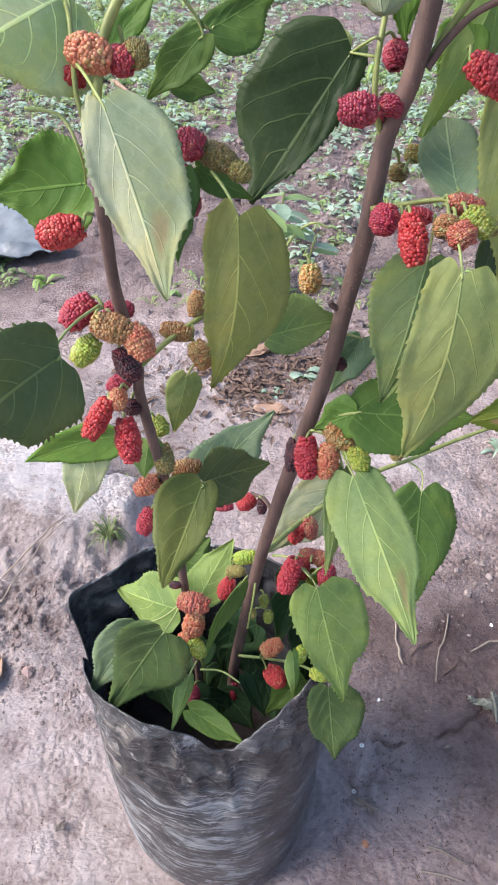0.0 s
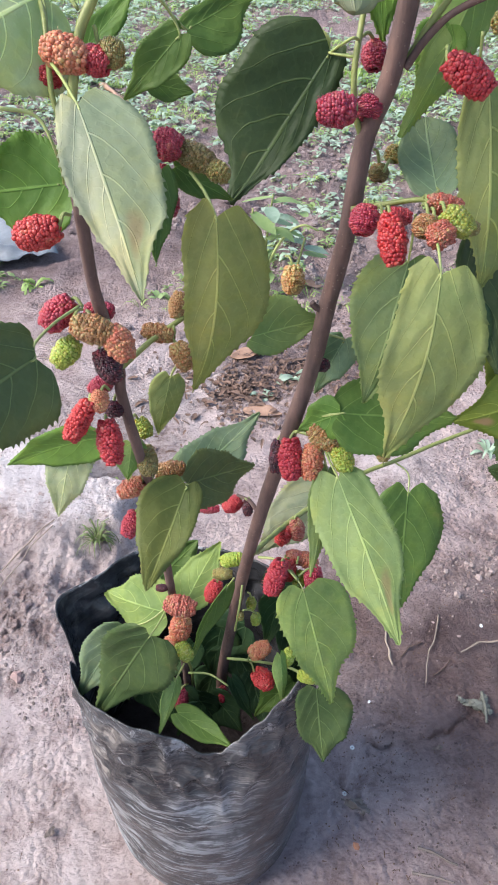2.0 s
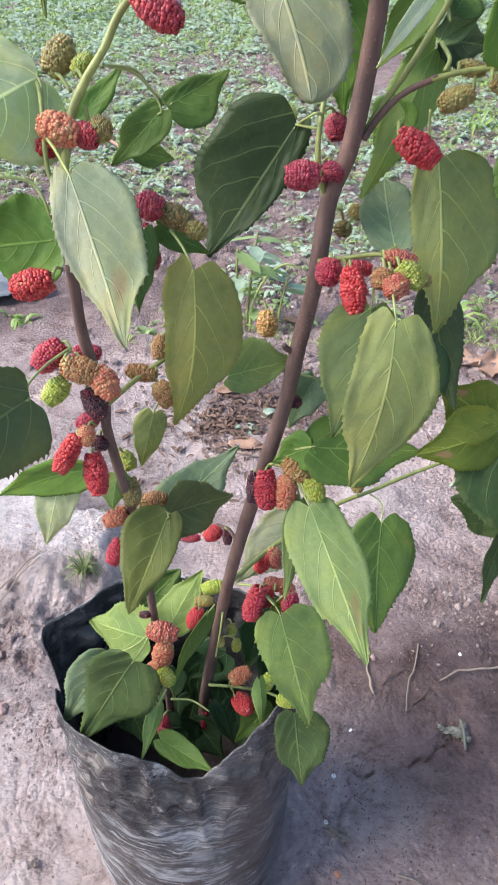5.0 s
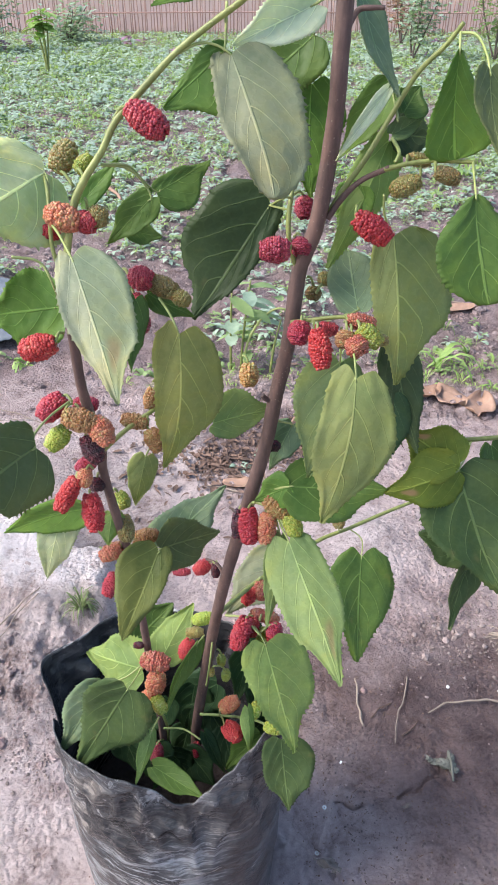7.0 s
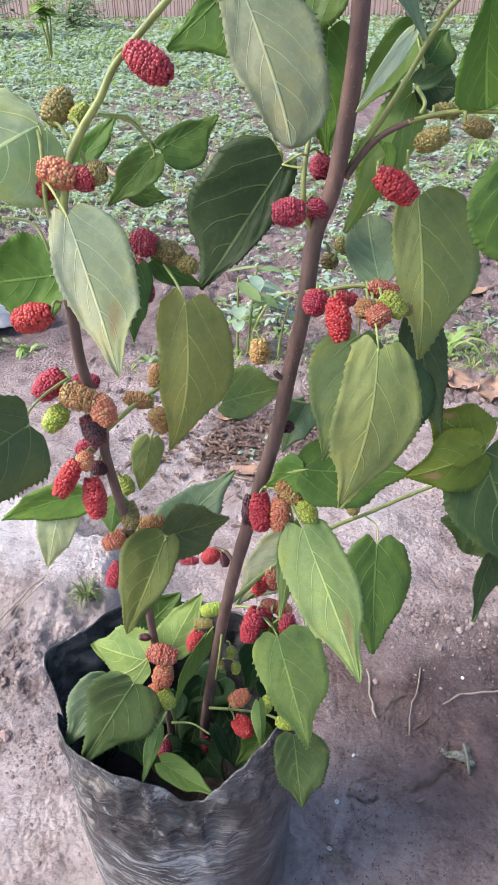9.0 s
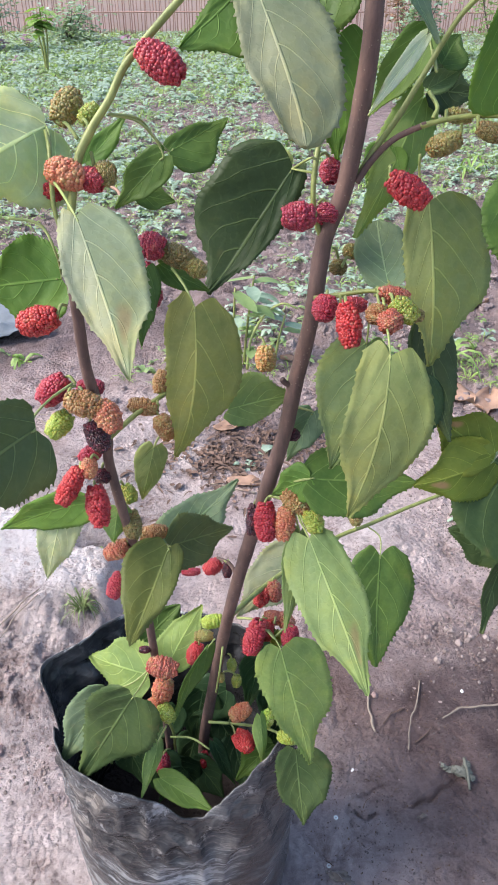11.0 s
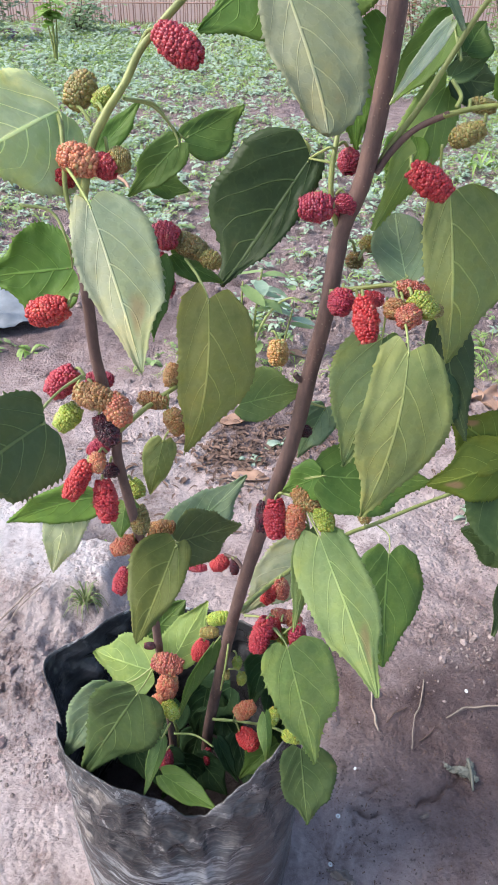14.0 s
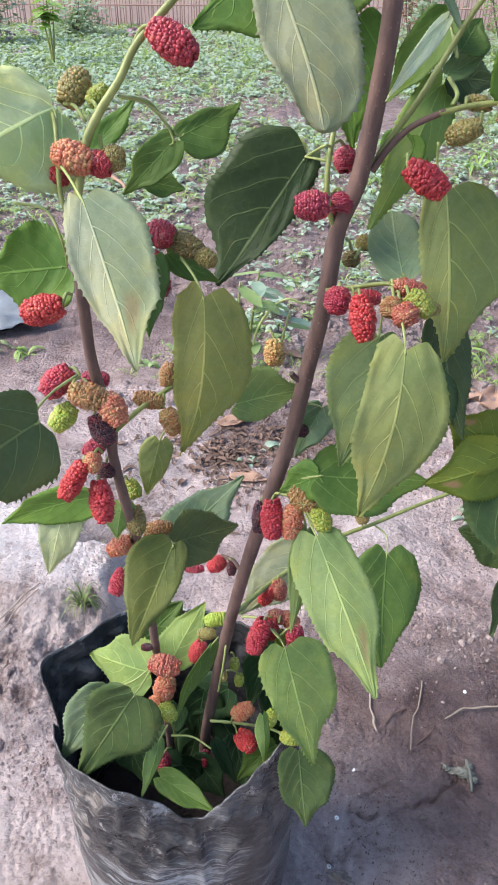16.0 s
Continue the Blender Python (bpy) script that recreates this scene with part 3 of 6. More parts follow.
# ---- stems and twigs
stem("stem", [(-0.1590, 0.0048, 0.2488), (-0.1554, 0.0001, 0.2953), (-0.1468, -0.0047, 0.3594), (-0.1321, -0.0136, 0.4622), (-0.1168, -0.0283, 0.5564), (-0.0975, -0.0386, 0.6481), (-0.0821, -0.0415, 0.7151), (-0.0755, -0.0388, 0.7547), (-0.0665, -0.0363, 0.8029), (-0.0610, -0.0308, 0.8502), (-0.0513, -0.0319, 0.8808), (-0.0458, -0.0337, 0.9226), (-0.0435, -0.0365, 0.9542), (-0.0435, -0.0388, 0.9775), (-0.0427, -0.0388, 1.0042), (-0.0419, -0.0370, 1.0337)], 0.0057, 0.0050, BARK, "brown woody main stem with small knots")
stem("stem", [(-0.1913, -0.0192, 0.2756), (-0.1926, -0.0156, 0.3344), (-0.1948, -0.0265, 0.4609), (-0.1945, -0.0372, 0.5253), (-0.1939, -0.0595, 0.6173), (-0.1970, -0.0707, 0.6720), (-0.2003, -0.0766, 0.7168), (-0.1979, -0.0814, 0.7400), (-0.1999, -0.0902, 0.7734), (-0.2009, -0.0979, 0.8012), (-0.1999, -0.1028, 0.8385), (-0.2010, -0.1020, 0.8665), (-0.2000, -0.1013, 0.8763)], 0.0039, 0.0030, BARK, "thinner brown woody side stem")
stem("branch", [(-0.2005, -0.1030, 0.8686), (-0.1923, -0.0926, 0.9070), (-0.1843, -0.0879, 0.9229), (-0.1744, -0.0824, 0.9363), (-0.1658, -0.0788, 0.9506), (-0.1499, -0.0753, 0.9664), (-0.1329, -0.0722, 0.9818), (-0.1149, -0.0733, 0.9944), (-0.0978, -0.0744, 1.0052), (-0.0736, -0.0801, 1.0235)], 0.0022, 0.0015, GREEN_WOOD, "olive green arching shoot")
stem("branch", [(-0.2012, -0.1012, 0.8729), (-0.2052, -0.0971, 0.8879), (-0.2057, -0.0914, 0.9035), (-0.2075, -0.0814, 0.9147), (-0.2114, -0.0684, 0.9195)], 0.0012, 0.0011, GREEN_WOOD, "")
stem("branch", [(-0.1979, -0.0825, 0.7384), (-0.1898, -0.0793, 0.7448), (-0.1761, -0.0719, 0.7541), (-0.1573, -0.0583, 0.7616), (-0.1397, -0.0477, 0.7684)], 0.0020, 0.0013, GREEN_WOOD, "short green fruiting twig")
stem("branch", [(-0.1222, -0.0234, 0.5101), (-0.1008, 0.0048, 0.5072), (-0.0780, 0.0286, 0.5067), (-0.0234, 0.0704, 0.5149), (0.0148, 0.0902, 0.5173), (0.0606, 0.1121, 0.5229), (0.1114, 0.1341, 0.5285)], 0.0024, 0.0019, GREEN_WOOD, "thin grey-green side branch")
stem("branch", [(0.0546, -0.0188, 0.7040), (0.0818, -0.0181, 0.7051), (0.1135, -0.0168, 0.7070)], 0.0020, 0.0020, GREEN_WOOD, "thin green twig")
stem("branch", [(-0.0617, -0.0313, 0.8496), (-0.0676, -0.0322, 0.8661), (-0.0692, -0.0298, 0.8838), (-0.0668, -0.0217, 0.9012), (-0.0621, -0.0031, 0.9196), (-0.0553, 0.0166, 0.9434)], 0.0018, 0.0013, GREEN_WOOD, "short olive shoot")
stem("branch", [(-0.0444, -0.0324, 0.8853), (-0.0362, -0.0323, 0.8980), (-0.0251, -0.0342, 0.9094), (-0.0088, -0.0360, 0.9175)], 0.0021, 0.0016, BARK, "dark thin side branch")
stem("branch", [(-0.0120, -0.0357, 0.9161), (0.0010, -0.0374, 0.9198), (0.0172, -0.0400, 0.9223), (0.0411, -0.0458, 0.9226)], 0.0016, 0.0013, GREEN_WOOD, "green end of a side branch")
stem("branch", [(-0.0436, -0.0304, 0.8883), (-0.0362, -0.0299, 0.9015), (-0.0236, -0.0294, 0.9200), (-0.0100, -0.0257, 0.9434), (0.0034, -0.0273, 0.9678), (0.0161, -0.0330, 0.9825), (0.0232, -0.0375, 0.9937)], 0.0018, 0.0013, GREEN_WOOD, "pale green slender shoot")
stem("branch", [(-0.0388, -0.0291, 0.9919), (-0.0334, -0.0243, 0.9989), (-0.0259, -0.0259, 1.0001), (-0.0193, -0.0283, 1.0001)], 0.0018, 0.0012, BARK, "")
stem("branch", [(-0.0062, -0.0216, 0.9316), (-0.0031, -0.0318, 0.9254), (-0.0057, -0.0363, 0.9205)], 0.0012, 0.0012, STALK, "")
stem("branch", [(-0.0772, -0.0397, 0.7533), (-0.0827, -0.0409, 0.7569), (-0.0848, -0.0413, 0.7600)], 0.0022, 0.0018, BARK, "dark stub of a broken twig")
stem("branch", [(-0.1168, -0.0254, 0.5606), (-0.1237, -0.0160, 0.5656), (-0.1347, -0.0057, 0.5629)], 0.0020, 0.0012, BARK, "")
stem("branch", [(-0.0660, -0.0412, 0.8172), (-0.0494, -0.0473, 0.8224), (-0.0324, -0.0604, 0.8299), (-0.0238, -0.0769, 0.8322)], 0.0017, 0.0011, GREEN_WOOD, "green fruiting spur")
stem("branch", [(-0.0998, -0.0373, 0.6501), (-0.0906, -0.0463, 0.6634), (-0.0751, -0.0579, 0.6642), (-0.0664, -0.0684, 0.6558)], 0.0013, 0.0010, STALK, "green fruiting spur")
stem("branch", [(-0.1487, -0.0108, 0.3326), (-0.1198, -0.0240, 0.3487), (-0.0894, -0.0416, 0.3674), (-0.0721, -0.0555, 0.3736), (-0.0656, -0.0653, 0.3769)], 0.0016, 0.0011, STALK, "thin green basal shoot")
stem("branch", [(-0.1883, -0.0256, 0.3286), (-0.1666, -0.0263, 0.3276), (-0.1470, -0.0414, 0.3320)], 0.0013, 0.0009, STALK, "")
stem("branch", [(-0.1932, -0.0179, 0.3578), (-0.1857, -0.0179, 0.3222), (-0.1874, -0.0156, 0.2810)], 0.0016, 0.0016, GREEN_WOOD, "")
stem("branch", [(-0.1302, -0.0138, 0.4709), (-0.1338, -0.0263, 0.4434), (-0.1390, -0.0280, 0.4053)], 0.0010, 0.0009, STALK, "")
stem("branch", [(-0.1166, -0.0284, 0.5117), (-0.1005, -0.0367, 0.5171), (-0.0848, -0.0523, 0.5120)], 0.0012, 0.0010, STALK, "")

# ---- leaves
leaf((-0.1877, -0.1259, 0.8918), (-0.1583, -0.1869, 0.8391), (0.936, 0.312, 0.161), 0.0359, "pale", 0.04, 0.10, 0.06, [(-0.2048, -0.0956, 0.9026), (-0.1966, -0.1094, 0.8983)], 0.40, 0.45, 0.28, 0.00)
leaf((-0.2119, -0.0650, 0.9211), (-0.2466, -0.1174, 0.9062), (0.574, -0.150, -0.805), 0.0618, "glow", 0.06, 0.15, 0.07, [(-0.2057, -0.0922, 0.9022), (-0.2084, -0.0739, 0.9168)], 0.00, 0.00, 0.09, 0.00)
leaf((-0.2118, -0.0802, 0.8451), (-0.2569, -0.0878, 0.8428), (-0.109, 0.405, 0.908), 0.0475, "bright", 0.05, 0.10, 0.06, [(-0.2260, -0.1066, 0.8863), (-0.2119, -0.1035, 0.8820), (-0.2054, -0.1058, 0.8680)])
leaf((-0.2036, -0.1904, 0.8162), (-0.2216, -0.2427, 0.8194), (-0.329, 0.171, 0.929), 0.0448, "drab", 0.08, 0.12, 0.06, [(-0.2110, -0.0957, 0.7866), (-0.2149, -0.1265, 0.7947), (-0.2134, -0.1619, 0.8049)], 0.00, 0.00, -0.12, 0.00)
leaf((-0.1536, -0.0524, 0.9040), (-0.1821, -0.0582, 0.8776), (-0.714, 0.237, 0.659), 0.0203, "green", 0.05, 0.20, 0.06, [(-0.1751, -0.0834, 0.9296), (-0.1647, -0.0634, 0.9233), (-0.1572, -0.0528, 0.9123)])
leaf((-0.1516, -0.0403, 0.9040), (-0.1193, -0.0185, 0.9184), (0.560, -0.329, -0.760), 0.0258, "green", 0.04, 0.15, 0.06, [(-0.1751, -0.0834, 0.9296), (-0.1643, -0.0627, 0.9244), (-0.1580, -0.0471, 0.9118)], 0.00, 0.00, 0.46, 0.00)
leaf((-0.1698, -0.0485, 0.8830), (-0.1492, -0.0459, 0.8779), (-0.196, -0.550, -0.812), 0.0142, "green", 0.05, 0.20, 0.06)
leaf((-0.1983, -0.0441, 0.8985), (-0.1757, -0.0285, 0.9214), (0.775, -0.355, -0.523), 0.0141, "bright", 0.05, 0.20, 0.06, [], 0.00, 0.00, 0.04, 0.00)
leaf((-0.1623, -0.0915, 0.8552), (-0.1641, -0.1204, 0.8215), (-0.765, -0.506, 0.400), 0.0183, "green", 0.05, 0.30, 0.06)
leaf((-0.1585, -0.0659, 0.8484), (-0.1305, -0.0553, 0.8284), (-0.408, -0.758, -0.509), 0.0186, "green", 0.05, 0.20, 0.06)
leaf((-0.1073, -0.0708, 0.9837), (-0.1401, -0.0844, 0.9583), (-0.657, 0.264, 0.706), 0.0351, "bright", 0.05, 0.12, 0.05, [(-0.1064, -0.0725, 0.9955), (-0.1058, -0.0693, 1.0038)], 0.00, 0.00, -0.62, 0.00)
leaf((-0.1038, -0.0726, 0.9811), (-0.0803, -0.1275, 0.9232), (0.959, 0.220, 0.180), 0.0428, "ash", 0.03, 0.08, 0.05, [(-0.1323, -0.0723, 0.9815), (-0.1209, -0.0715, 0.9862), (-0.1114, -0.0720, 0.9855)], 0.46, 0.00, 0.28, 0.00)
leaf((-0.1086, -0.0573, 1.0215), (-0.1445, -0.0645, 1.0020), (-0.552, 0.468, 0.690), 0.0177, "bright", 0.05, 0.15, 0.05)
leaf((-0.2141, -0.0881, 0.6909), (-0.2885, -0.0681, 0.6491), (-0.236, -0.035, 0.971), 0.0304, "bright", 0.05, 0.20, 0.06)
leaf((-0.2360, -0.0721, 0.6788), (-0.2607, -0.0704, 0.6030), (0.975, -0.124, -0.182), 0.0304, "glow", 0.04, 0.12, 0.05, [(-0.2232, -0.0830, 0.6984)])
leaf((-0.1762, -0.0341, 0.6992), (-0.1906, -0.0295, 0.6473), (0.914, 0.161, -0.372), 0.0234, "olive", 0.04, 0.20, 0.05, [(-0.1648, -0.0704, 0.7349), (-0.1716, -0.0480, 0.7143)])
leaf((-0.2010, -0.0668, 0.6688), (-0.2065, -0.0729, 0.6420), (0.930, 0.207, -0.304), 0.0211, "light", 0.04, 0.20, 0.05)
leaf((-0.1696, -0.0476, 0.6170), (-0.1163, 0.0327, 0.6196), (0.637, -0.671, -0.380), 0.0415, "silver", 0.06, 0.15, 0.05, [(-0.1939, -0.0595, 0.6173), (-0.1837, -0.0545, 0.6246)])
leaf((-0.1656, -0.0635, 0.6292), (-0.1195, -0.0293, 0.6172), (0.268, -0.306, -0.913), 0.0430, "drab", 0.05, 0.20, 0.06, [(-0.1939, -0.0595, 0.6173), (-0.1820, -0.0593, 0.6265)])
leaf((-0.1652, -0.0792, 0.6415), (-0.1851, -0.1556, 0.6270), (-0.968, 0.237, 0.082), 0.0388, "brownish", 0.06, 0.30, 0.10, [(-0.1934, -0.0609, 0.6205), (-0.1788, -0.0672, 0.6326)], 0.00, 0.00, 0.24, 0.00)
leaf((-0.1365, -0.1024, 0.8373), (-0.1551, -0.0833, 0.7248), (0.987, 0.025, -0.159), 0.0434, "khaki", 0.04, 0.10, 0.05, [(-0.1501, -0.0769, 0.8500), (-0.1421, -0.0922, 0.8453)], 0.00, 0.00, 0.21, 0.05)
leaf((-0.1210, -0.0487, 0.7403), (-0.0746, -0.0297, 0.7412), (0.122, -0.252, -0.960), 0.0357, "fresh", 0.05, 0.15, 0.06, [], 0.00, 0.00, -0.23, 0.00)
leaf((-0.0607, -0.0238, 0.7233), (-0.0776, -0.0235, 0.6792), (-0.881, 0.103, 0.462), 0.0275, "blue", 0.05, 0.15, 0.06, [(-0.0739, -0.0390, 0.7366)])
leaf((-0.0839, -0.0139, 0.8895), (-0.1057, 0.0042, 0.8984), (-0.505, -0.161, -0.848), 0.0168, "olive", 0.05, 0.20, 0.06, [(-0.0695, -0.0261, 0.8893)])
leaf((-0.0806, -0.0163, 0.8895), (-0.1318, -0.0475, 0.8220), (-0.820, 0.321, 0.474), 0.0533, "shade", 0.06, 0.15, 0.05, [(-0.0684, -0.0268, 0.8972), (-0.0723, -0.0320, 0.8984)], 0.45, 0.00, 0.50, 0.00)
leaf((-0.0639, -0.0590, 0.6892), (-0.0907, -0.0536, 0.6705), (-0.387, 0.517, 0.763), 0.0281, "bright", 0.05, 0.15, 0.06, [(-0.0915, -0.0471, 0.6623), (-0.0775, -0.0526, 0.6809)])
leaf((-0.0633, -0.0589, 0.6893), (0.0117, -0.0635, 0.6915), (-0.027, -0.754, -0.657), 0.0515, "green", 0.07, 0.15, 0.06, [(-0.0775, -0.0526, 0.6809)], 0.00, 0.00, 0.09, 0.00)
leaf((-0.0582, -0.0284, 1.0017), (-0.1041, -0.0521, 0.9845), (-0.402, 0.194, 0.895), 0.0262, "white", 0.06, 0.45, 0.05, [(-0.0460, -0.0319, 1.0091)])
leaf((-0.0556, 0.0026, 0.9851), (-0.0964, -0.0060, 0.9546), (-0.651, 0.426, 0.628), 0.0430, "green", 0.05, 0.12, 0.05, [(-0.0561, -0.0129, 0.9979), (-0.0596, -0.0175, 1.0089)])
leaf((-0.0556, 0.0025, 0.9583), (-0.0553, -0.0165, 0.8945), (-0.985, -0.133, 0.114), 0.0439, "bright", 0.05, 0.12, 0.05)
leaf((-0.0302, -0.0074, 1.0060), (-0.0067, -0.0295, 0.9556), (-0.770, -0.631, 0.091), 0.0232, "silver", 0.05, 0.30, 0.06, [(-0.0414, -0.0288, 1.0012)])
leaf((-0.0075, -0.0074, 0.9579), (-0.0383, -0.0029, 0.9147), (-0.719, 0.659, 0.220), 0.0260, "green", 0.05, 0.45, 0.05, [(-0.0066, -0.0199, 0.9519), (-0.0049, -0.0266, 0.9420)])
leaf((-0.0048, -0.0017, 0.9253), (-0.0431, -0.0327, 0.8530), (0.844, 0.155, -0.513), 0.0311, "light", 0.05, 0.20, 0.06, [], 0.00, 0.00, 0.07, 0.00)
leaf((-0.0222, -0.0175, 0.9019), (-0.0354, -0.0239, 0.8747), (-0.894, 0.251, 0.370), 0.0258, "bright", 0.05, 0.20, 0.06)
leaf((0.0008, -0.0128, 0.9445), (0.0112, -0.0030, 0.9590), (0.857, -0.289, -0.426), 0.0244, "green", 0.05, 0.20, 0.06)
leaf((-0.0052, -0.0149, 0.9326), (0.0170, -0.0069, 0.9443), (0.528, -0.610, -0.591), 0.0143, "sage", 0.05, 0.20, 0.06)
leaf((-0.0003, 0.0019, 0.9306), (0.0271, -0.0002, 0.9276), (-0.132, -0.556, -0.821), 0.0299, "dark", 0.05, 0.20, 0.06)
leaf((0.0204, -0.0478, 0.9820), (0.0278, -0.0450, 0.9238), (-0.974, -0.185, -0.133), 0.0423, "bright", 0.05, 0.15, 0.05, [(0.0220, -0.0383, 0.9889)], -0.85, 0.00, -0.03, 0.00)
leaf((0.0316, -0.0716, 0.9737), (0.0368, -0.1028, 0.9366), (-0.929, -0.363, 0.074), 0.0244, "drab", 0.05, 0.20, 0.05, [(0.0220, -0.0372, 0.9888), (0.0290, -0.0459, 0.9883), (0.0315, -0.0607, 0.9808)])
leaf((0.0355, -0.0721, 0.9107), (0.0435, -0.1074, 0.8584), (-0.977, -0.213, -0.005), 0.0571, "green", 0.05, 0.12, 0.05, [(0.0385, -0.0552, 0.9177), (0.0385, -0.0471, 0.9224)], -0.45, 0.00, 0.05, 0.00)
leaf((-0.0014, -0.0357, 0.8751), (0.0062, -0.0678, 0.7833), (0.983, 0.184, 0.017), 0.0561, "olive", 0.05, 0.12, 0.06, [(-0.0114, -0.0412, 0.9027), (-0.0090, -0.0382, 0.8892)], 0.33, 0.00, 0.40, 0.00)
leaf((-0.0220, -0.0485, 0.8295), (-0.0259, -0.0065, 0.8559), (0.971, -0.051, 0.234), 0.0328, "silver", 0.05, 0.15, 0.05, [(-0.0354, -0.0559, 0.8275)], 0.50)
leaf((-0.0295, -0.0372, 0.7838), (-0.0501, -0.0672, 0.7038), (0.965, 0.027, -0.259), 0.0472, "sage", 0.05, 0.12, 0.05, [(-0.0323, -0.0503, 0.8180), (-0.0306, -0.0438, 0.8008)], 0.00, 0.00, -0.12, 0.00)
leaf((-0.0305, -0.1154, 0.8146), (-0.0476, -0.1260, 0.7116), (0.979, -0.138, -0.149), 0.0470, "olive", 0.04, 0.12, 0.05, [(-0.0337, -0.0795, 0.8284), (-0.0308, -0.0994, 0.8239)], 0.42, 0.00, 0.14, 0.05)
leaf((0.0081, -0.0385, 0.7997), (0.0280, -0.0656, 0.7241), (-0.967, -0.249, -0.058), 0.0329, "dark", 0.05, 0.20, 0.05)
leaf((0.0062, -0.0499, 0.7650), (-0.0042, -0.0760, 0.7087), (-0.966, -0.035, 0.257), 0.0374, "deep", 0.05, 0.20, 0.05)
leaf((0.0642, -0.0562, 0.7023), (0.0088, -0.0663, 0.6873), (0.305, -0.382, -0.873), 0.0453, "yellow", 0.06, 0.15, 0.06, [(0.0786, -0.0316, 0.7029)], 0.00, 0.85)
leaf((0.0620, -0.0562, 0.7076), (0.0223, -0.0431, 0.7306), (0.550, 0.314, 0.773), 0.0433, "yellow", 0.06, 0.15, 0.06, [], 0.00, 0.85)
leaf((0.0661, -0.0527, 0.6986), (0.0972, -0.1095, 0.6237), (-0.945, -0.184, -0.271), 0.0725, "moss", 0.05, 0.15, 0.08, [(0.0780, -0.0275, 0.7000), (0.0841, -0.0186, 0.7043)])
leaf((0.0845, -0.0718, 0.6258), (0.0678, -0.1005, 0.5746), (-0.825, -0.267, 0.497), 0.0295, "moss", 0.05, 0.30, 0.08)
leaf((0.0856, -0.0717, 0.6349), (0.0419, -0.0601, 0.6431), (0.292, 0.384, 0.876), 0.0404, "moss", 0.05, 0.15, 0.08)
leaf((0.0999, -0.0209, 0.7009), (0.1158, -0.0489, 0.6596), (-0.864, -0.504, 0.010), 0.0300, "green", 0.05, 0.25, 0.06)
leaf((0.0240, 0.0578, 0.5052), (0.0197, -0.0111, 0.4212), (-0.984, -0.110, 0.142), 0.0670, "green", 0.05, 0.15, 0.05, [(0.0136, 0.0899, 0.5168), (0.0255, 0.0758, 0.5139)], 0.00, 0.00, -0.07, 0.00)
leaf((-0.0633, -0.0779, 0.6489), (-0.0279, -0.1685, 0.5937), (0.946, 0.232, 0.224), 0.0472, "fresh", 0.04, 0.15, 0.05, [(-0.0746, -0.0579, 0.6642), (-0.0685, -0.0698, 0.6555)], 0.36, 0.50, -0.06, 0.00)
leaf((-0.0697, -0.0676, 0.6462), (-0.0821, -0.1196, 0.5980), (0.855, 0.335, -0.397), 0.0214, "fresh", 0.04, 0.30, 0.05, [(-0.0737, -0.0596, 0.6581)])
leaf((-0.0593, 0.0620, 0.5025), (-0.1208, 0.0343, 0.4437), (0.700, -0.245, -0.671), 0.0564, "pale", 0.05, 0.15, 0.06)
leaf((-0.0798, -0.0598, 0.5081), (-0.0484, -0.0788, 0.3696), (0.968, 0.155, 0.198), 0.0619, "light", 0.04, 0.12, 0.05, [(-0.0952, -0.0342, 0.5120), (-0.0864, -0.0468, 0.5112)], 0.24, 0.00, 0.19, 0.00)
leaf((-0.0624, -0.0699, 0.3758), (-0.0543, -0.1049, 0.3060), (-0.995, -0.057, -0.087), 0.0521, "moss", 0.04, 0.12, 0.05, [], 0.42, 0.00, -0.18, 0.00)
leaf((-0.2093, -0.0698, 0.4560), (-0.2705, -0.0783, 0.3399), (-0.854, 0.293, 0.429), 0.0680, "moss", 0.05, 0.12, 0.06, [(-0.1948, -0.0297, 0.4563), (-0.2020, -0.0521, 0.4553)], 0.00, 0.00, -0.09, 0.00)
leaf((-0.2393, -0.0396, 0.4237), (-0.2969, -0.0525, 0.3246), (-0.824, 0.159, 0.544), 0.0487, "silver", 0.05, 0.15, 0.06, [(-0.1987, -0.0344, 0.4493), (-0.2171, -0.0422, 0.4378)])
leaf((-0.2019, -0.0311, 0.4364), (-0.2621, -0.0014, 0.4267), (-0.313, -0.533, -0.786), 0.0579, "light", 0.05, 0.12, 0.05, [(-0.1970, -0.0312, 0.4540)])
leaf((-0.1864, -0.0061, 0.4198), (-0.1559, 0.0446, 0.4500), (-0.863, 0.410, 0.295), 0.0415, "light", 0.05, 0.12, 0.05, [(-0.1962, -0.0279, 0.4411)])
leaf((-0.2217, 0.0383, 0.3962), (-0.1809, 0.0760, 0.4162), (0.702, -0.400, -0.590), 0.0550, "green", 0.05, 0.15, 0.06)
leaf((-0.1914, -0.0723, 0.3933), (-0.2076, -0.1021, 0.3494), (0.733, 0.407, -0.546), 0.0197, "light", 0.04, 0.30, 0.05, [(-0.1849, -0.0581, 0.3965)])
leaf((-0.1437, -0.0400, 0.4855), (-0.1769, -0.0629, 0.4072), (-0.587, -0.488, 0.646), 0.0239, "green", 0.06, 0.40, 0.05, [(-0.1379, -0.0288, 0.4843)])
# leaves in and over the bag's mouth; the deep hue paints their shade
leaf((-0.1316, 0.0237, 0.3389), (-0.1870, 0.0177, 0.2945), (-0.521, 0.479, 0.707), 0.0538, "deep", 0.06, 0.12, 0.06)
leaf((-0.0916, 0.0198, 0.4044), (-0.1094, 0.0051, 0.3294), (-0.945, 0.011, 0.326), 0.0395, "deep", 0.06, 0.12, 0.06)
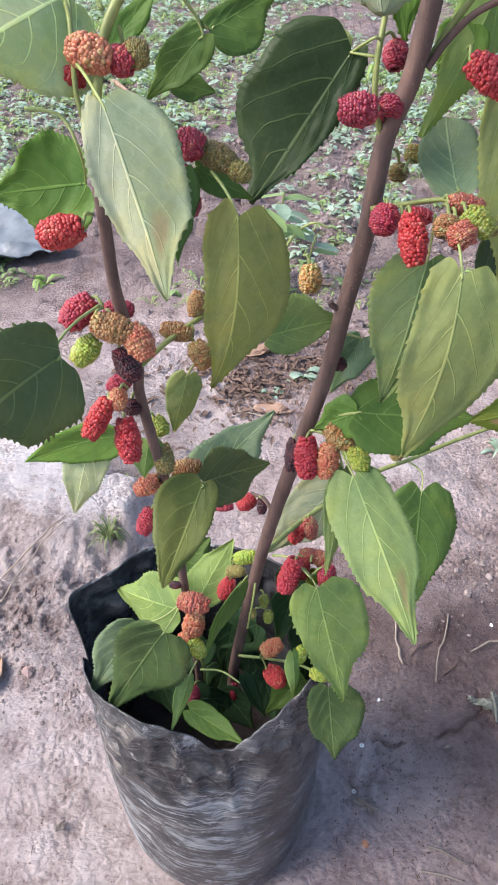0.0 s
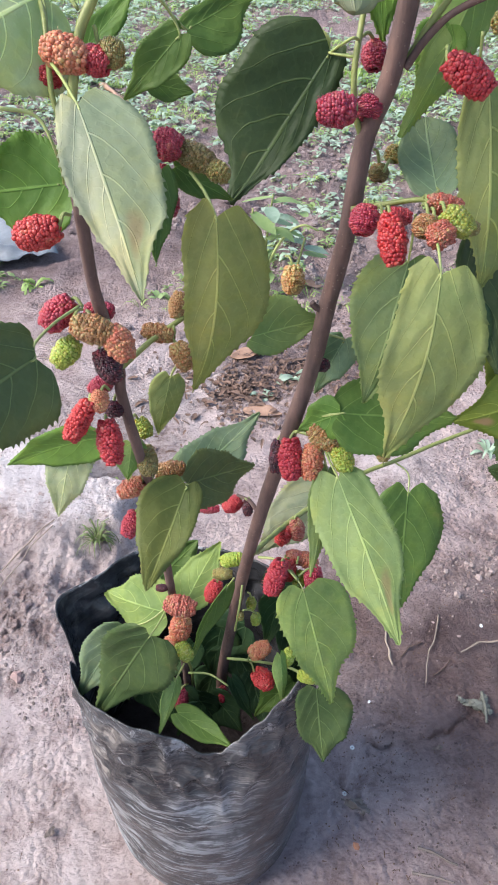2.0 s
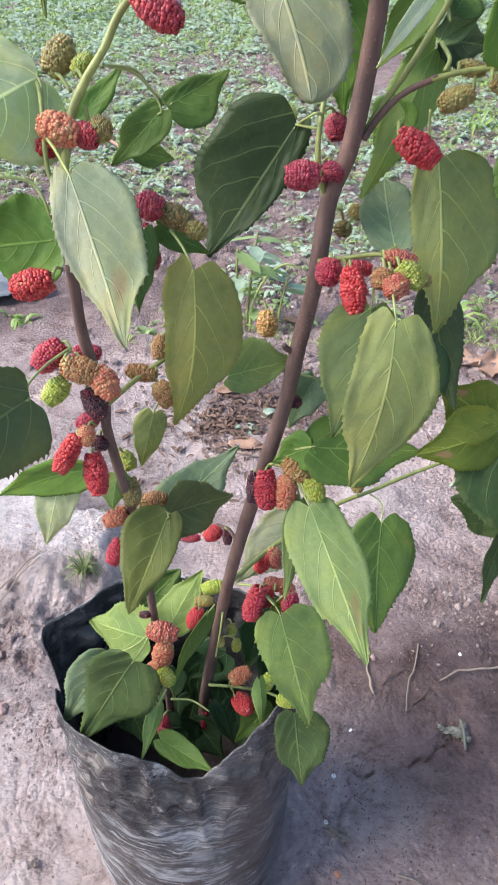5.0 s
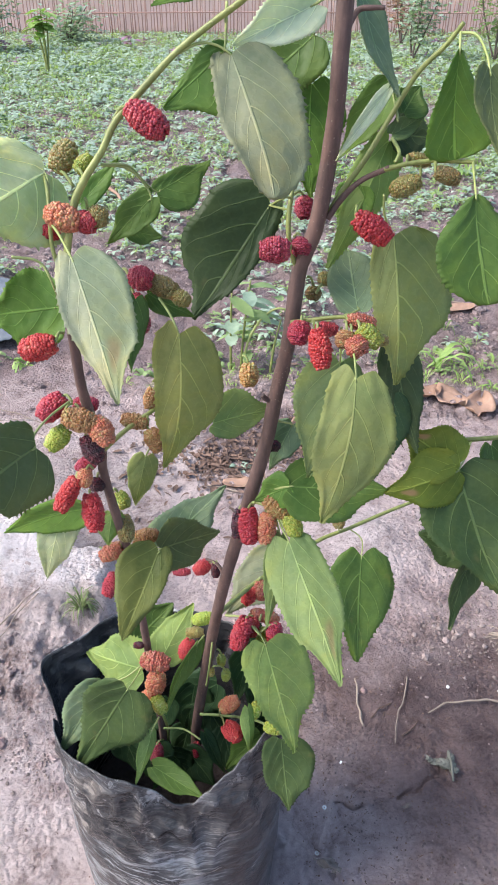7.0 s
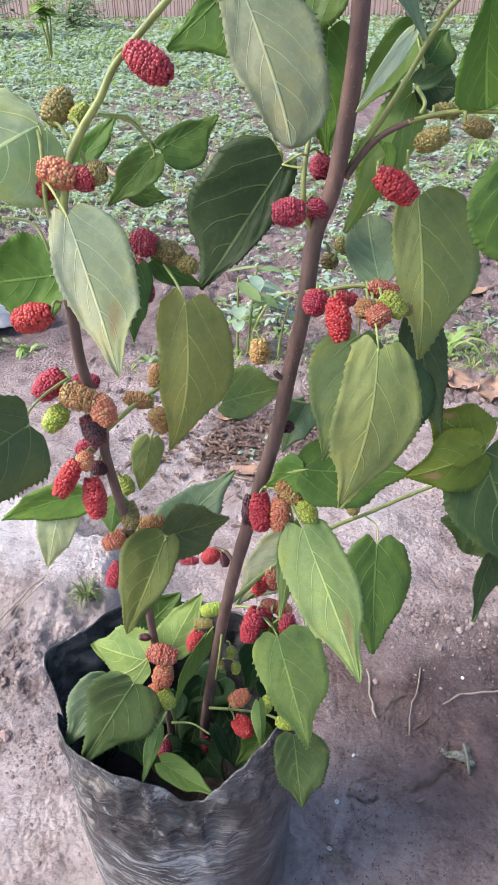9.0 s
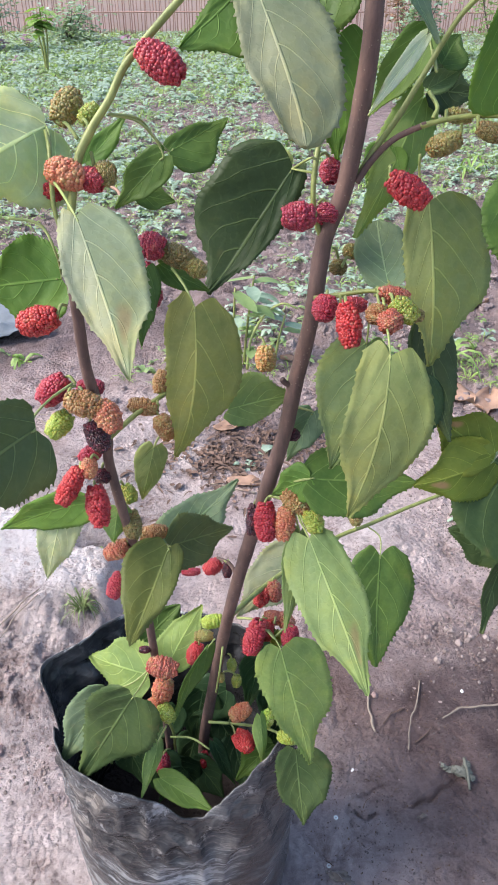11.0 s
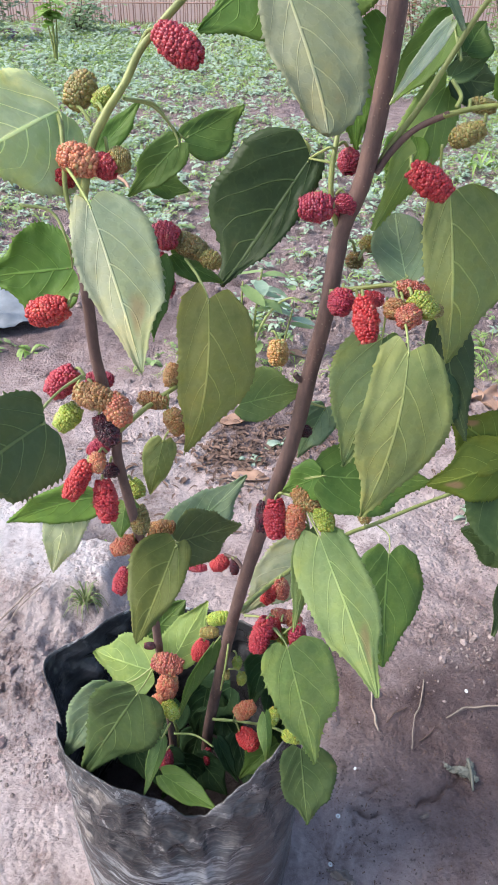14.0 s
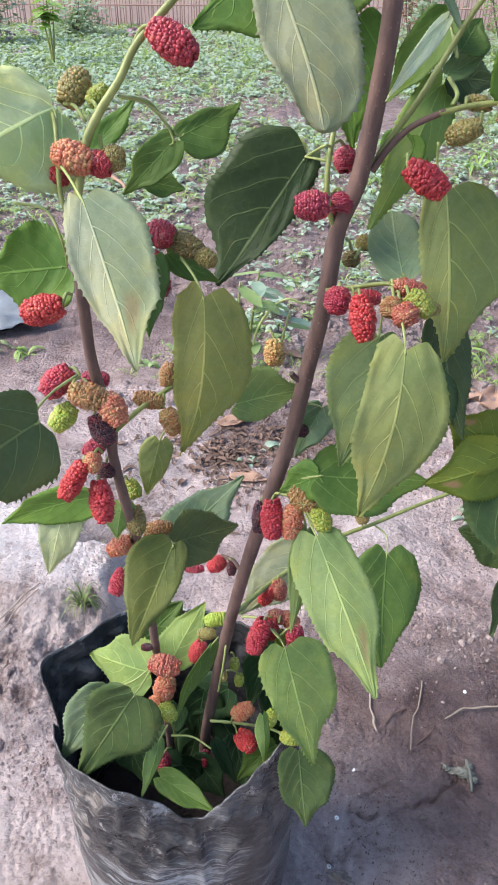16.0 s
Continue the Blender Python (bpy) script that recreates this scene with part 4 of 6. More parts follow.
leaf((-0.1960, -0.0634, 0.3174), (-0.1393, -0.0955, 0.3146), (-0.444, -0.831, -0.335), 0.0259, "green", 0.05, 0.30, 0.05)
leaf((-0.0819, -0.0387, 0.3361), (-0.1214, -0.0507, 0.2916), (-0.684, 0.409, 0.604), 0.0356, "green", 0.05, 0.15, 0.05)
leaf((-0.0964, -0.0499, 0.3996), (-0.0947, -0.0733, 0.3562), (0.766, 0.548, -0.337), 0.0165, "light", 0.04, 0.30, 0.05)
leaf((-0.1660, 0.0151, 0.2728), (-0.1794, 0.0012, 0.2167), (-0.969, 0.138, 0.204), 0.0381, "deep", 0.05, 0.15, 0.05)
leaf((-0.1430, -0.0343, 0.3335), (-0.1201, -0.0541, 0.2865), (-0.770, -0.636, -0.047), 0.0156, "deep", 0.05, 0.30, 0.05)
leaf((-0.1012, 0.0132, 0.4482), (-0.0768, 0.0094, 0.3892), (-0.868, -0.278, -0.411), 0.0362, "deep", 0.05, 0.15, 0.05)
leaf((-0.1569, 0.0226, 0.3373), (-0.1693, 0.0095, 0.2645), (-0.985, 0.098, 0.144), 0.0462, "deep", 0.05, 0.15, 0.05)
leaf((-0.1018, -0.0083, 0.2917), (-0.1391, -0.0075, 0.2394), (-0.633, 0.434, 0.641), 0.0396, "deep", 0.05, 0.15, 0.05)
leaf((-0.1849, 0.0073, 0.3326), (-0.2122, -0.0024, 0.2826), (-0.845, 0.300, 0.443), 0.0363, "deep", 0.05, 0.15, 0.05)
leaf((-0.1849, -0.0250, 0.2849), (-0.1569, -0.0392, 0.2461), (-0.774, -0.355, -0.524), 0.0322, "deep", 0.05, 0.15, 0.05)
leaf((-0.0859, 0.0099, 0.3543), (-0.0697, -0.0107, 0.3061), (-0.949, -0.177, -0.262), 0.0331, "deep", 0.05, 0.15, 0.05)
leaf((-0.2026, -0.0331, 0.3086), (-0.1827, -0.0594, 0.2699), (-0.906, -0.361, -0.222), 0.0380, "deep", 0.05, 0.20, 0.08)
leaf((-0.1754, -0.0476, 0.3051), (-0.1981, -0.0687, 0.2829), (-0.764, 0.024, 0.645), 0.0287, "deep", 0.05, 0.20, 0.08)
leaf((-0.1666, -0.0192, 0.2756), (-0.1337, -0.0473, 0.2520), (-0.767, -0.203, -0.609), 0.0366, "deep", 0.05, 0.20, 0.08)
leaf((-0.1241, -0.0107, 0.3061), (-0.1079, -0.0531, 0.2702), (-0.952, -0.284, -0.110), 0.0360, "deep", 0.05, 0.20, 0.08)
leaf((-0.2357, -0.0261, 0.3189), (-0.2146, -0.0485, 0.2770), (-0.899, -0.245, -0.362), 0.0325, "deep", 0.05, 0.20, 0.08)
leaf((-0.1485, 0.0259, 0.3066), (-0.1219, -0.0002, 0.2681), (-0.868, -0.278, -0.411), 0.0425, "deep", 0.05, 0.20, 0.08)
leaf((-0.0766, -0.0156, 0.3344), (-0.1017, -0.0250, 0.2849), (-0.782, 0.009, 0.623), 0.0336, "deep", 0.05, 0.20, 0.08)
leaf((-0.0117, -0.0212, 0.9588), (-0.0426, -0.0423, 0.9227), (-0.789, 0.126, 0.601), 0.0088, "white", 0.05, 0.15, 0.06)

# ---- berries
berry((-0.2076, -0.1152, 0.8380), (-0.2272, -0.1182, 0.8336), 0.0171, "red", (-0.2048, -0.1046, 0.8394))
berry((-0.1582, -0.0790, 0.9574), (-0.1391, -0.0865, 0.9463), 0.0173, "crimson", (-0.1675, -0.0777, 0.9505))
berry((-0.2025, -0.0768, 0.9251), (-0.1937, -0.0682, 0.9377), 0.0151, "olive", (-0.1917, -0.0848, 0.9186))
berry((-0.1901, -0.0800, 0.9256), (-0.1821, -0.0755, 0.9322), 0.0094, "green", (-0.1843, -0.0879, 0.9229))
berry((-0.2064, -0.0927, 0.9069), (-0.1882, -0.0964, 0.9014), 0.0162, "orange", (-0.1921, -0.0931, 0.9080))
berry((-0.1910, -0.0912, 0.9038), (-0.1801, -0.0947, 0.8986), 0.0132, "crimson", (-0.1920, -0.0911, 0.9075))
berry((-0.1841, -0.0892, 0.9032), (-0.1740, -0.0892, 0.9032), 0.0145, "olive", (-0.1852, -0.0893, 0.9137))
berry((-0.2094, -0.0817, 0.8964), (-0.2113, -0.0877, 0.8875), 0.0169, "red", (-0.2050, -0.0885, 0.9042))
berry((-0.1676, -0.0742, 0.8629), (-0.1533, -0.0756, 0.8608), 0.0165, "crimson", (-0.1734, -0.0675, 0.8638))
berry((-0.1572, -0.0706, 0.8593), (-0.1388, -0.0754, 0.8522), 0.0146, "olive", (-0.1612, -0.0695, 0.8609))
berry((-0.1423, -0.0752, 0.8526), (-0.1314, -0.0787, 0.8474), 0.0111, "olive", (-0.1490, -0.0724, 0.8566))
berry((-0.1622, -0.0867, 0.8444), (-0.1601, -0.0936, 0.8343), 0.0145, "crimson", (-0.1665, -0.0773, 0.8494))
berry((-0.1656, -0.0758, 0.8517), (-0.1604, -0.0808, 0.8442), 0.0105, "crimson", (-0.1682, -0.0744, 0.8537))
berry((-0.2161, -0.0893, 0.7871), (-0.2306, -0.0975, 0.7750), 0.0177, "red", (-0.2093, -0.0940, 0.7856))
berry((-0.2132, -0.0776, 0.7741), (-0.1972, -0.0776, 0.7741), 0.0122, "red", (-0.2050, -0.0919, 0.7744))
berry((-0.2143, -0.1008, 0.7791), (-0.1924, -0.1041, 0.7743), 0.0168, "ochre", (-0.2093, -0.0946, 0.7847))
berry((-0.1950, -0.1000, 0.7767), (-0.1855, -0.1093, 0.7630), 0.0168, "orange", (-0.1976, -0.0919, 0.7744))
berry((-0.2051, -0.0916, 0.7570), (-0.1952, -0.1012, 0.7428), 0.0152, "purple", (-0.2012, -0.0904, 0.7624))
berry((-0.2168, -0.0928, 0.7642), (-0.2280, -0.1002, 0.7532), 0.0151, "green", (-0.2113, -0.0940, 0.7713))
berry((-0.2043, -0.0801, 0.7294), (-0.2168, -0.0842, 0.7234), 0.0128, "red", (-0.2002, -0.0801, 0.7294))
berry((-0.2135, -0.0993, 0.7278), (-0.2256, -0.1120, 0.7091), 0.0140, "red", (-0.2142, -0.0898, 0.7241))
berry((-0.2072, -0.0943, 0.7317), (-0.2094, -0.1012, 0.7215), 0.0117, "orange", (-0.2043, -0.0875, 0.7274))
berry((-0.2061, -0.0992, 0.7137), (-0.2016, -0.1137, 0.6924), 0.0158, "red", (-0.2085, -0.0890, 0.7074))
berry((-0.2058, -0.0751, 0.7100), (-0.2058, -0.0807, 0.7018), 0.0140, "purple", (-0.2023, -0.0777, 0.7151))
berry((-0.2004, -0.0418, 0.6701), (-0.1932, -0.0488, 0.6597), 0.0136, "green", (-0.1982, -0.0649, 0.6895))
berry((-0.1941, -0.0600, 0.6611), (-0.1905, -0.0713, 0.6444), 0.0160, "olive", (-0.1975, -0.0656, 0.6706))
berry((-0.1975, -0.0662, 0.6341), (-0.2133, -0.0713, 0.6266), 0.0154, "orange", (-0.1959, -0.0642, 0.6371))
berry((-0.1905, -0.0514, 0.6292), (-0.1694, -0.0493, 0.6323), 0.0140, "ochre", (-0.1939, -0.0569, 0.6211))
berry((-0.2079, -0.0568, 0.5945), (-0.2148, -0.0674, 0.5789), 0.0153, "red", (-0.1971, -0.0561, 0.6044))
berry((-0.1654, -0.0598, 0.7594), (-0.1628, -0.0514, 0.7718), 0.0120, "ochre", (-0.1593, -0.0592, 0.7603))
berry((-0.1662, -0.0681, 0.7525), (-0.1850, -0.0662, 0.7553), 0.0120, "ochre", (-0.1658, -0.0670, 0.7576))
berry((-0.1651, -0.0707, 0.7487), (-0.1567, -0.0788, 0.7367), 0.0151, "ochre", (-0.1713, -0.0702, 0.7530))
berry((-0.0947, 0.0071, 0.7601), (-0.0947, -0.0029, 0.7453), 0.0169, "ochre", (-0.0996, 0.0109, 0.7656))
berry((-0.0766, -0.0308, 0.7131), (-0.0766, -0.0357, 0.7058), 0.0150, "purple", (-0.0820, -0.0325, 0.7195))
berry((-0.0606, -0.0621, 0.8273), (-0.0632, -0.0702, 0.8153), 0.0170, "red", (-0.0585, -0.0424, 0.8207))
berry((-0.0515, -0.0787, 0.8294), (-0.0480, -0.0926, 0.8090), 0.0150, "red", (-0.0491, -0.0538, 0.8217))
berry((-0.0506, -0.0557, 0.8189), (-0.0356, -0.0557, 0.8189), 0.0113, "crimson", (-0.0524, -0.0481, 0.8211))
berry((-0.0318, -0.0706, 0.8326), (-0.0141, -0.0723, 0.8300), 0.0115, "orange", (-0.0317, -0.0604, 0.8299))
berry((-0.0260, -0.0855, 0.8338), (-0.0136, -0.0913, 0.8252), 0.0147, "green", (-0.0266, -0.0717, 0.8310))
berry((-0.0335, -0.0839, 0.8307), (-0.0354, -0.0898, 0.8221), 0.0148, "ochre", (-0.0331, -0.0666, 0.8295))
berry((-0.0313, -0.0907, 0.8297), (-0.0250, -0.0968, 0.8207), 0.0160, "orange", (-0.0302, -0.0723, 0.8301))
berry((-0.0156, -0.0825, 0.8239), (-0.0070, -0.0825, 0.8239), 0.0093, "olive", (-0.0220, -0.0789, 0.8292))
berry((-0.0687, -0.0456, 0.8695), (-0.0875, -0.0456, 0.8695), 0.0180, "crimson", (-0.0672, -0.0322, 0.8661))
berry((-0.0597, -0.0286, 0.8713), (-0.0607, -0.0349, 0.8621), 0.0171, "crimson", (-0.0653, -0.0260, 0.8716))
berry((-0.0578, -0.0114, 0.8932), (-0.0578, -0.0189, 0.8821), 0.0149, "crimson", (-0.0659, -0.0206, 0.8974))
berry((-0.0302, -0.0589, 0.8943), (-0.0101, -0.0668, 0.8827), 0.0163, "red", (-0.0274, -0.0400, 0.8956))
berry((0.0094, -0.0416, 0.9110), (-0.0081, -0.0452, 0.9057), 0.0138, "olive", (0.0087, -0.0428, 0.9181))
berry((0.0177, -0.0436, 0.9169), (0.0324, -0.0466, 0.9125), 0.0116, "olive", (0.0172, -0.0409, 0.9209))
berry((0.0030, -0.0285, 0.9214), (0.0174, -0.0299, 0.9193), 0.0091, "olive", (0.0009, -0.0378, 0.9202))
berry((-0.0491, -0.0161, 0.8328), (-0.0498, -0.0209, 0.8256), 0.0127, "olive", (-0.0547, -0.0262, 0.8445))
berry((-0.0419, -0.0151, 0.8342), (-0.0403, -0.0103, 0.8413), 0.0127, "olive", (-0.0484, -0.0280, 0.8331))
berry((-0.1030, -0.0381, 0.6489), (-0.1050, -0.0511, 0.6297), 0.0112, "purple", (-0.0998, -0.0396, 0.6520))
berry((-0.0952, -0.0553, 0.6644), (-0.0942, -0.0709, 0.6414), 0.0179, "red", (-0.0915, -0.0476, 0.6615))
berry((-0.0798, -0.0589, 0.6627), (-0.0819, -0.0724, 0.6428), 0.0160, "orange", (-0.0817, -0.0540, 0.6610))
berry((-0.0814, -0.0521, 0.6727), (-0.0643, -0.0601, 0.6608), 0.0178, "ochre", (-0.0839, -0.0500, 0.6652))
berry((-0.0632, -0.0628, 0.6641), (-0.0572, -0.0721, 0.6503), 0.0159, "green", (-0.0684, -0.0591, 0.6623))
berry((0.0006, 0.0879, 0.5407), (0.0006, 0.0785, 0.5268), 0.0156, "olive", (0.0017, 0.0815, 0.5170))
berry((-0.1319, -0.0043, 0.5561), (-0.1456, -0.0087, 0.5495), 0.0159, "red", (-0.1263, -0.0154, 0.5665))
berry((-0.1258, -0.0078, 0.5599), (-0.1258, -0.0155, 0.5485), 0.0095, "purple", (-0.1238, -0.0145, 0.5642))
berry((-0.1664, -0.0053, 0.5457), (-0.1503, -0.0053, 0.5457), 0.0086, "crimson")
berry((-0.0893, 0.0150, 0.5043), (-0.0990, 0.0056, 0.4905), 0.0159, "red", (-0.0868, 0.0176, 0.5082))
berry((-0.0845, 0.0185, 0.5095), (-0.0811, 0.0078, 0.4938), 0.0159, "orange", (-0.0827, 0.0231, 0.5074))
berry((-0.0935, -0.0275, 0.5130), (-0.0756, -0.0293, 0.5103), 0.0139, "orange", (-0.0952, -0.0342, 0.5120))
berry((-0.0973, -0.0400, 0.5212), (-0.1067, -0.0562, 0.4974), 0.0188, "red", (-0.0952, -0.0363, 0.5143))
berry((-0.0912, -0.0324, 0.5146), (-0.0929, -0.0431, 0.4988), 0.0159, "red", (-0.0952, -0.0342, 0.5120))
berry((-0.0696, -0.0429, 0.5170), (-0.0728, -0.0533, 0.5016), 0.0167, "red", (-0.0837, -0.0475, 0.5102))
berry((-0.0823, -0.0275, 0.5130), (-0.0675, -0.0323, 0.5059), 0.0150, "orange", (-0.0847, -0.0382, 0.5150))
berry((-0.0790, -0.0352, 0.5016), (-0.0837, -0.0425, 0.4908), 0.0139, "green")
berry((-0.1559, 0.0019, 0.4404), (-0.1627, -0.0087, 0.4249), 0.0188, "red", (-0.1536, 0.0015, 0.4488))
berry((-0.1512, -0.0038, 0.4766), (-0.1300, -0.0017, 0.4797), 0.0147, "green", (-0.1528, -0.0004, 0.4638))
berry((-0.1590, -0.0003, 0.4551), (-0.1416, -0.0003, 0.4551), 0.0127, "olive")
berry((-0.1985, -0.0438, 0.4675), (-0.1717, -0.0465, 0.4635), 0.0207, "orange", (-0.1955, -0.0424, 0.4553))
berry((-0.1850, -0.0392, 0.4423), (-0.1889, -0.0515, 0.4240), 0.0212, "orange", (-0.1914, -0.0359, 0.4470))
berry((-0.1882, -0.0463, 0.4229), (-0.2005, -0.0545, 0.4107), 0.0191, "orange", (-0.1910, -0.0438, 0.4266))
berry((-0.1877, -0.0558, 0.4267), (-0.1782, -0.0649, 0.4132), 0.0155, "green", (-0.1892, -0.0485, 0.4285))
berry((-0.1248, -0.0325, 0.3719), (-0.1063, -0.0265, 0.3807), 0.0179, "orange", (-0.1272, -0.0228, 0.3470))
berry((-0.1203, -0.0475, 0.3676), (-0.1032, -0.0555, 0.3557), 0.0211, "red", (-0.1248, -0.0235, 0.3459))
berry((-0.0913, -0.0467, 0.3778), (-0.0853, -0.0374, 0.3914), 0.0140, "green", (-0.0894, -0.0428, 0.3692))
berry((-0.0793, -0.0598, 0.3850), (-0.0632, -0.0631, 0.3802), 0.0137, "green", (-0.0807, -0.0499, 0.3730))
berry((-0.1951, -0.0383, 0.3188), (-0.1951, -0.0507, 0.3005), 0.0160, "crimson", (-0.1889, -0.0296, 0.3138))
berry((-0.2071, -0.0310, 0.4722), (-0.1972, -0.0310, 0.4722), 0.0077, "purple", (-0.1974, -0.0267, 0.4695))
berry((-0.1237, -0.0034, 0.4237), (-0.1237, -0.0100, 0.4140), 0.0106, "green", (-0.1265, -0.0199, 0.4528))
berry((-0.1193, -0.0056, 0.4027), (-0.1193, -0.0123, 0.3928), 0.0108, "green", (-0.1309, -0.0230, 0.4305))
berry((-0.1550, -0.0138, 0.2837), (-0.1550, -0.0232, 0.2697), 0.0104, "crimson")
berry((-0.1343, -0.0107, 0.4130), (-0.1343, -0.0160, 0.4051), 0.0083, "olive")

# ---------------------------------------------------------------- ground
def crest(x):
    """Front and back edge of the bank's flat top."""
    w = 0.03 * noise.noise(Vector((x * 9, 3, 1))) + 0.015 * noise.noise(Vector((x * 27, 3, 1)))
    return 0.395 + 0.32 * max(0.0, -0.43 - x) + w, 0.50 + 0.75 * min(0.6, max(0.0, -0.42 - x)) + 0.02 * noise.noise(Vector((x * 14, 8, 1)))


def bank(x, y):
    if not (0.1 < y < 1.3 and -2.4 < x < -0.27):
        return 0.0
    front, back = crest(x)
    up = min(1.0, max(0.0, (y - 0.17 - 0.05 * noise.noise(Vector((x * 5, 1.7, 0)))) / (front - 0.17)))
    down = min(1.0, max(0.0, (back + 0.06 - y) / 0.06))
    side = min(1.0, max(0.0, (-0.28 - x) / 0.10), max(0.0, (x + 2.4) / 0.8))
    return up ** 1.3 * down * down * (3 - 2 * down) * side * side * (3 - 2 * side)


def hill(x, y):
    """Height of the ground: flat trodden earth, a low mud bank behind the bag's far side, tilled ground beyond."""
    z = 0.010 * noise.noise(Vector((x * 3, y * 3, 0))) + 0.005 * noise.noise(Vector((x * 14, y * 14, 3))) 
    rough = 0.5 + 0.5 * min(1.0, max(-1.0, 2.2 * noise.noise(Vector((x * 5, y * 5, 51)))))
    z += (0.0015 + 0.0045 * rough) * (noise.noise(Vector((x * 34, y * 34, 3))) + 0.7 * noise.noise(Vector((x * 75, y * 75, 3))) + 0.4 * noise.noise(Vector((x * 125, y * 125, 3)))) - 0.005 * rough * max(0.0, noise.noise(Vector((x * 22, y * 22, 14))) - 0.25) * 2
    z += 0.006 * (0.22 - abs(noise.noise(Vector((x * 6.5, y * 6.5, 12))))) - 0.004 * max(0.0, 1 - abs(noise.noise(Vector((x * 5 + 0.3 * noise.noise(Vector((x * 20, y * 20, 1))), y * 5, 31)))) * 26)
    # a crack in the drying mud beside the bag
    if 0.02 < x < 0.22 and 0.03 < y < 0.15:
        d = min(abs(y - (0.068 + 0.004 * math.sin(x * 70) + 0.003 * math.sin(x * 190) + max(0.0, x - 0.11) * 0.55)), 0.02)
        z -= 0.010 * max(0.0, 1 - d / 0.0045) * (0.4 + 0.6 * (math.sin(x * 47) > -0.3)) * min(1, (x - 0.02) * 40, (0.22 - x) * 20)
    # bank: a crumbling slope up to a crusted crest, with a short drop behind
    k = bank(x, y)
    if k > 0:
        z += 0.115 * k * (1 + 0.12 * noise.noise(Vector((x * 6, y * 6, 8))))
        z += 4 * k * (1.03 - k) * (0.012 * noise.noise(Vector((x * 17, y * 17, 2))) + 0.012 * noise.noise(Vector((x * 42, y * 42, 2))) + 0.008 * noise.noise(Vector((x * 90, y * 90, 2))))
    # a low dry mound beside the path
    z += 0.034 * math.exp(-((x - 0.15) / 0.12) ** 2 - ((y - 0.62) / 0.13) ** 2)
    # clods in the tilled ground
    far = min(1, max(0, (y - 1.15 + 0.25 * noise.noise(Vector((x * 1.5, 0, 5)))) / 0.5))
    fade = 1 / (1 + max(0.0, y - 4) * 0.25)
    z += far * fade * (0.045 * abs(noise.noise(Vector((x * 5, y * 5, 1)))) + 0.03 * abs(noise.noise(Vector((x * 13, y * 13, 6)))) - 0.012)
    return z


def spaced(lo, hi, fine, far_lo, far_hi, grow=1.07):
    out, s = [lo], fine
    while out[0] > far_lo:
        s *= grow
        out.insert(0, out[0] - s)
    while out[-1] < hi:
        out.append(out[-1] + fine)
    s = fine
    while out[-1] < far_hi:
        s *= grow
        out.append(out[-1] + s)
    return out


GX = spaced(-0.70, 0.50, 0.0040, -900, 900, 1.06)
GY = spaced(-0.30, 0.86, 0.0040, -900, 1500, 1.05)
_v = [(x, y, hill(x, y)) for y in GY for x in GX]
_n = len(GX)
_f = [(j * _n + i, j * _n + i + 1, (j + 1) * _n + i + 1, (j + 1) * _n + i) for j in range(len(GY) - 1) for i in range(_n - 1)]
_me = bpy.data.meshes.new("ground")
_me.from_pydata(_v, [], _f)
_att = _me.attributes.new("damp_shaded", "FLOAT", "POINT")


def damp_shaded(x, y):
    """Darker earth: damp plus painted shadow round the watered bag, and moist tilled ground."""
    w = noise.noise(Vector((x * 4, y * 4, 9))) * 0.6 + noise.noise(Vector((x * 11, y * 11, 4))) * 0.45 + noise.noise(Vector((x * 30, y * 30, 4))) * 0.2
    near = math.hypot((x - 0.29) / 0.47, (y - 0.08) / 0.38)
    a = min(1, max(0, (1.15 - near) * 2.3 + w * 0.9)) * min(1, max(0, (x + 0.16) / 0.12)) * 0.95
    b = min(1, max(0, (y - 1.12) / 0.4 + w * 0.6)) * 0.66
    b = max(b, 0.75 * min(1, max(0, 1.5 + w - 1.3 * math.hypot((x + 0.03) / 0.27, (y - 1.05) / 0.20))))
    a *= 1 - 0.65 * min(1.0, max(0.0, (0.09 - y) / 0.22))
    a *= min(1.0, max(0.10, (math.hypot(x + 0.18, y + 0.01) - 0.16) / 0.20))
    # bank: shade painted on its front slope, and a darker strip behind the crest
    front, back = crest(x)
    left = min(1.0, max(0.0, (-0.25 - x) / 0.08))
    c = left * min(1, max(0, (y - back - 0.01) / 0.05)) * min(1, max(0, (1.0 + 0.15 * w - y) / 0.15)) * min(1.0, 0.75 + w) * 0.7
    slope_shade = left * min(1, max(0, (y - 0.16 + 0.15 * w) / 0.08)) * min(1, max(0, (front + 0.06 * w - y) / 0.05)) * min(1.0, max(0.0, 0.22 + 0.7 * w))
    return min(1.0, max(a, b, c, slope_shade))


_att.data.foreach_set("value", [damp_shaded(x, y) for x, y, z in _v])


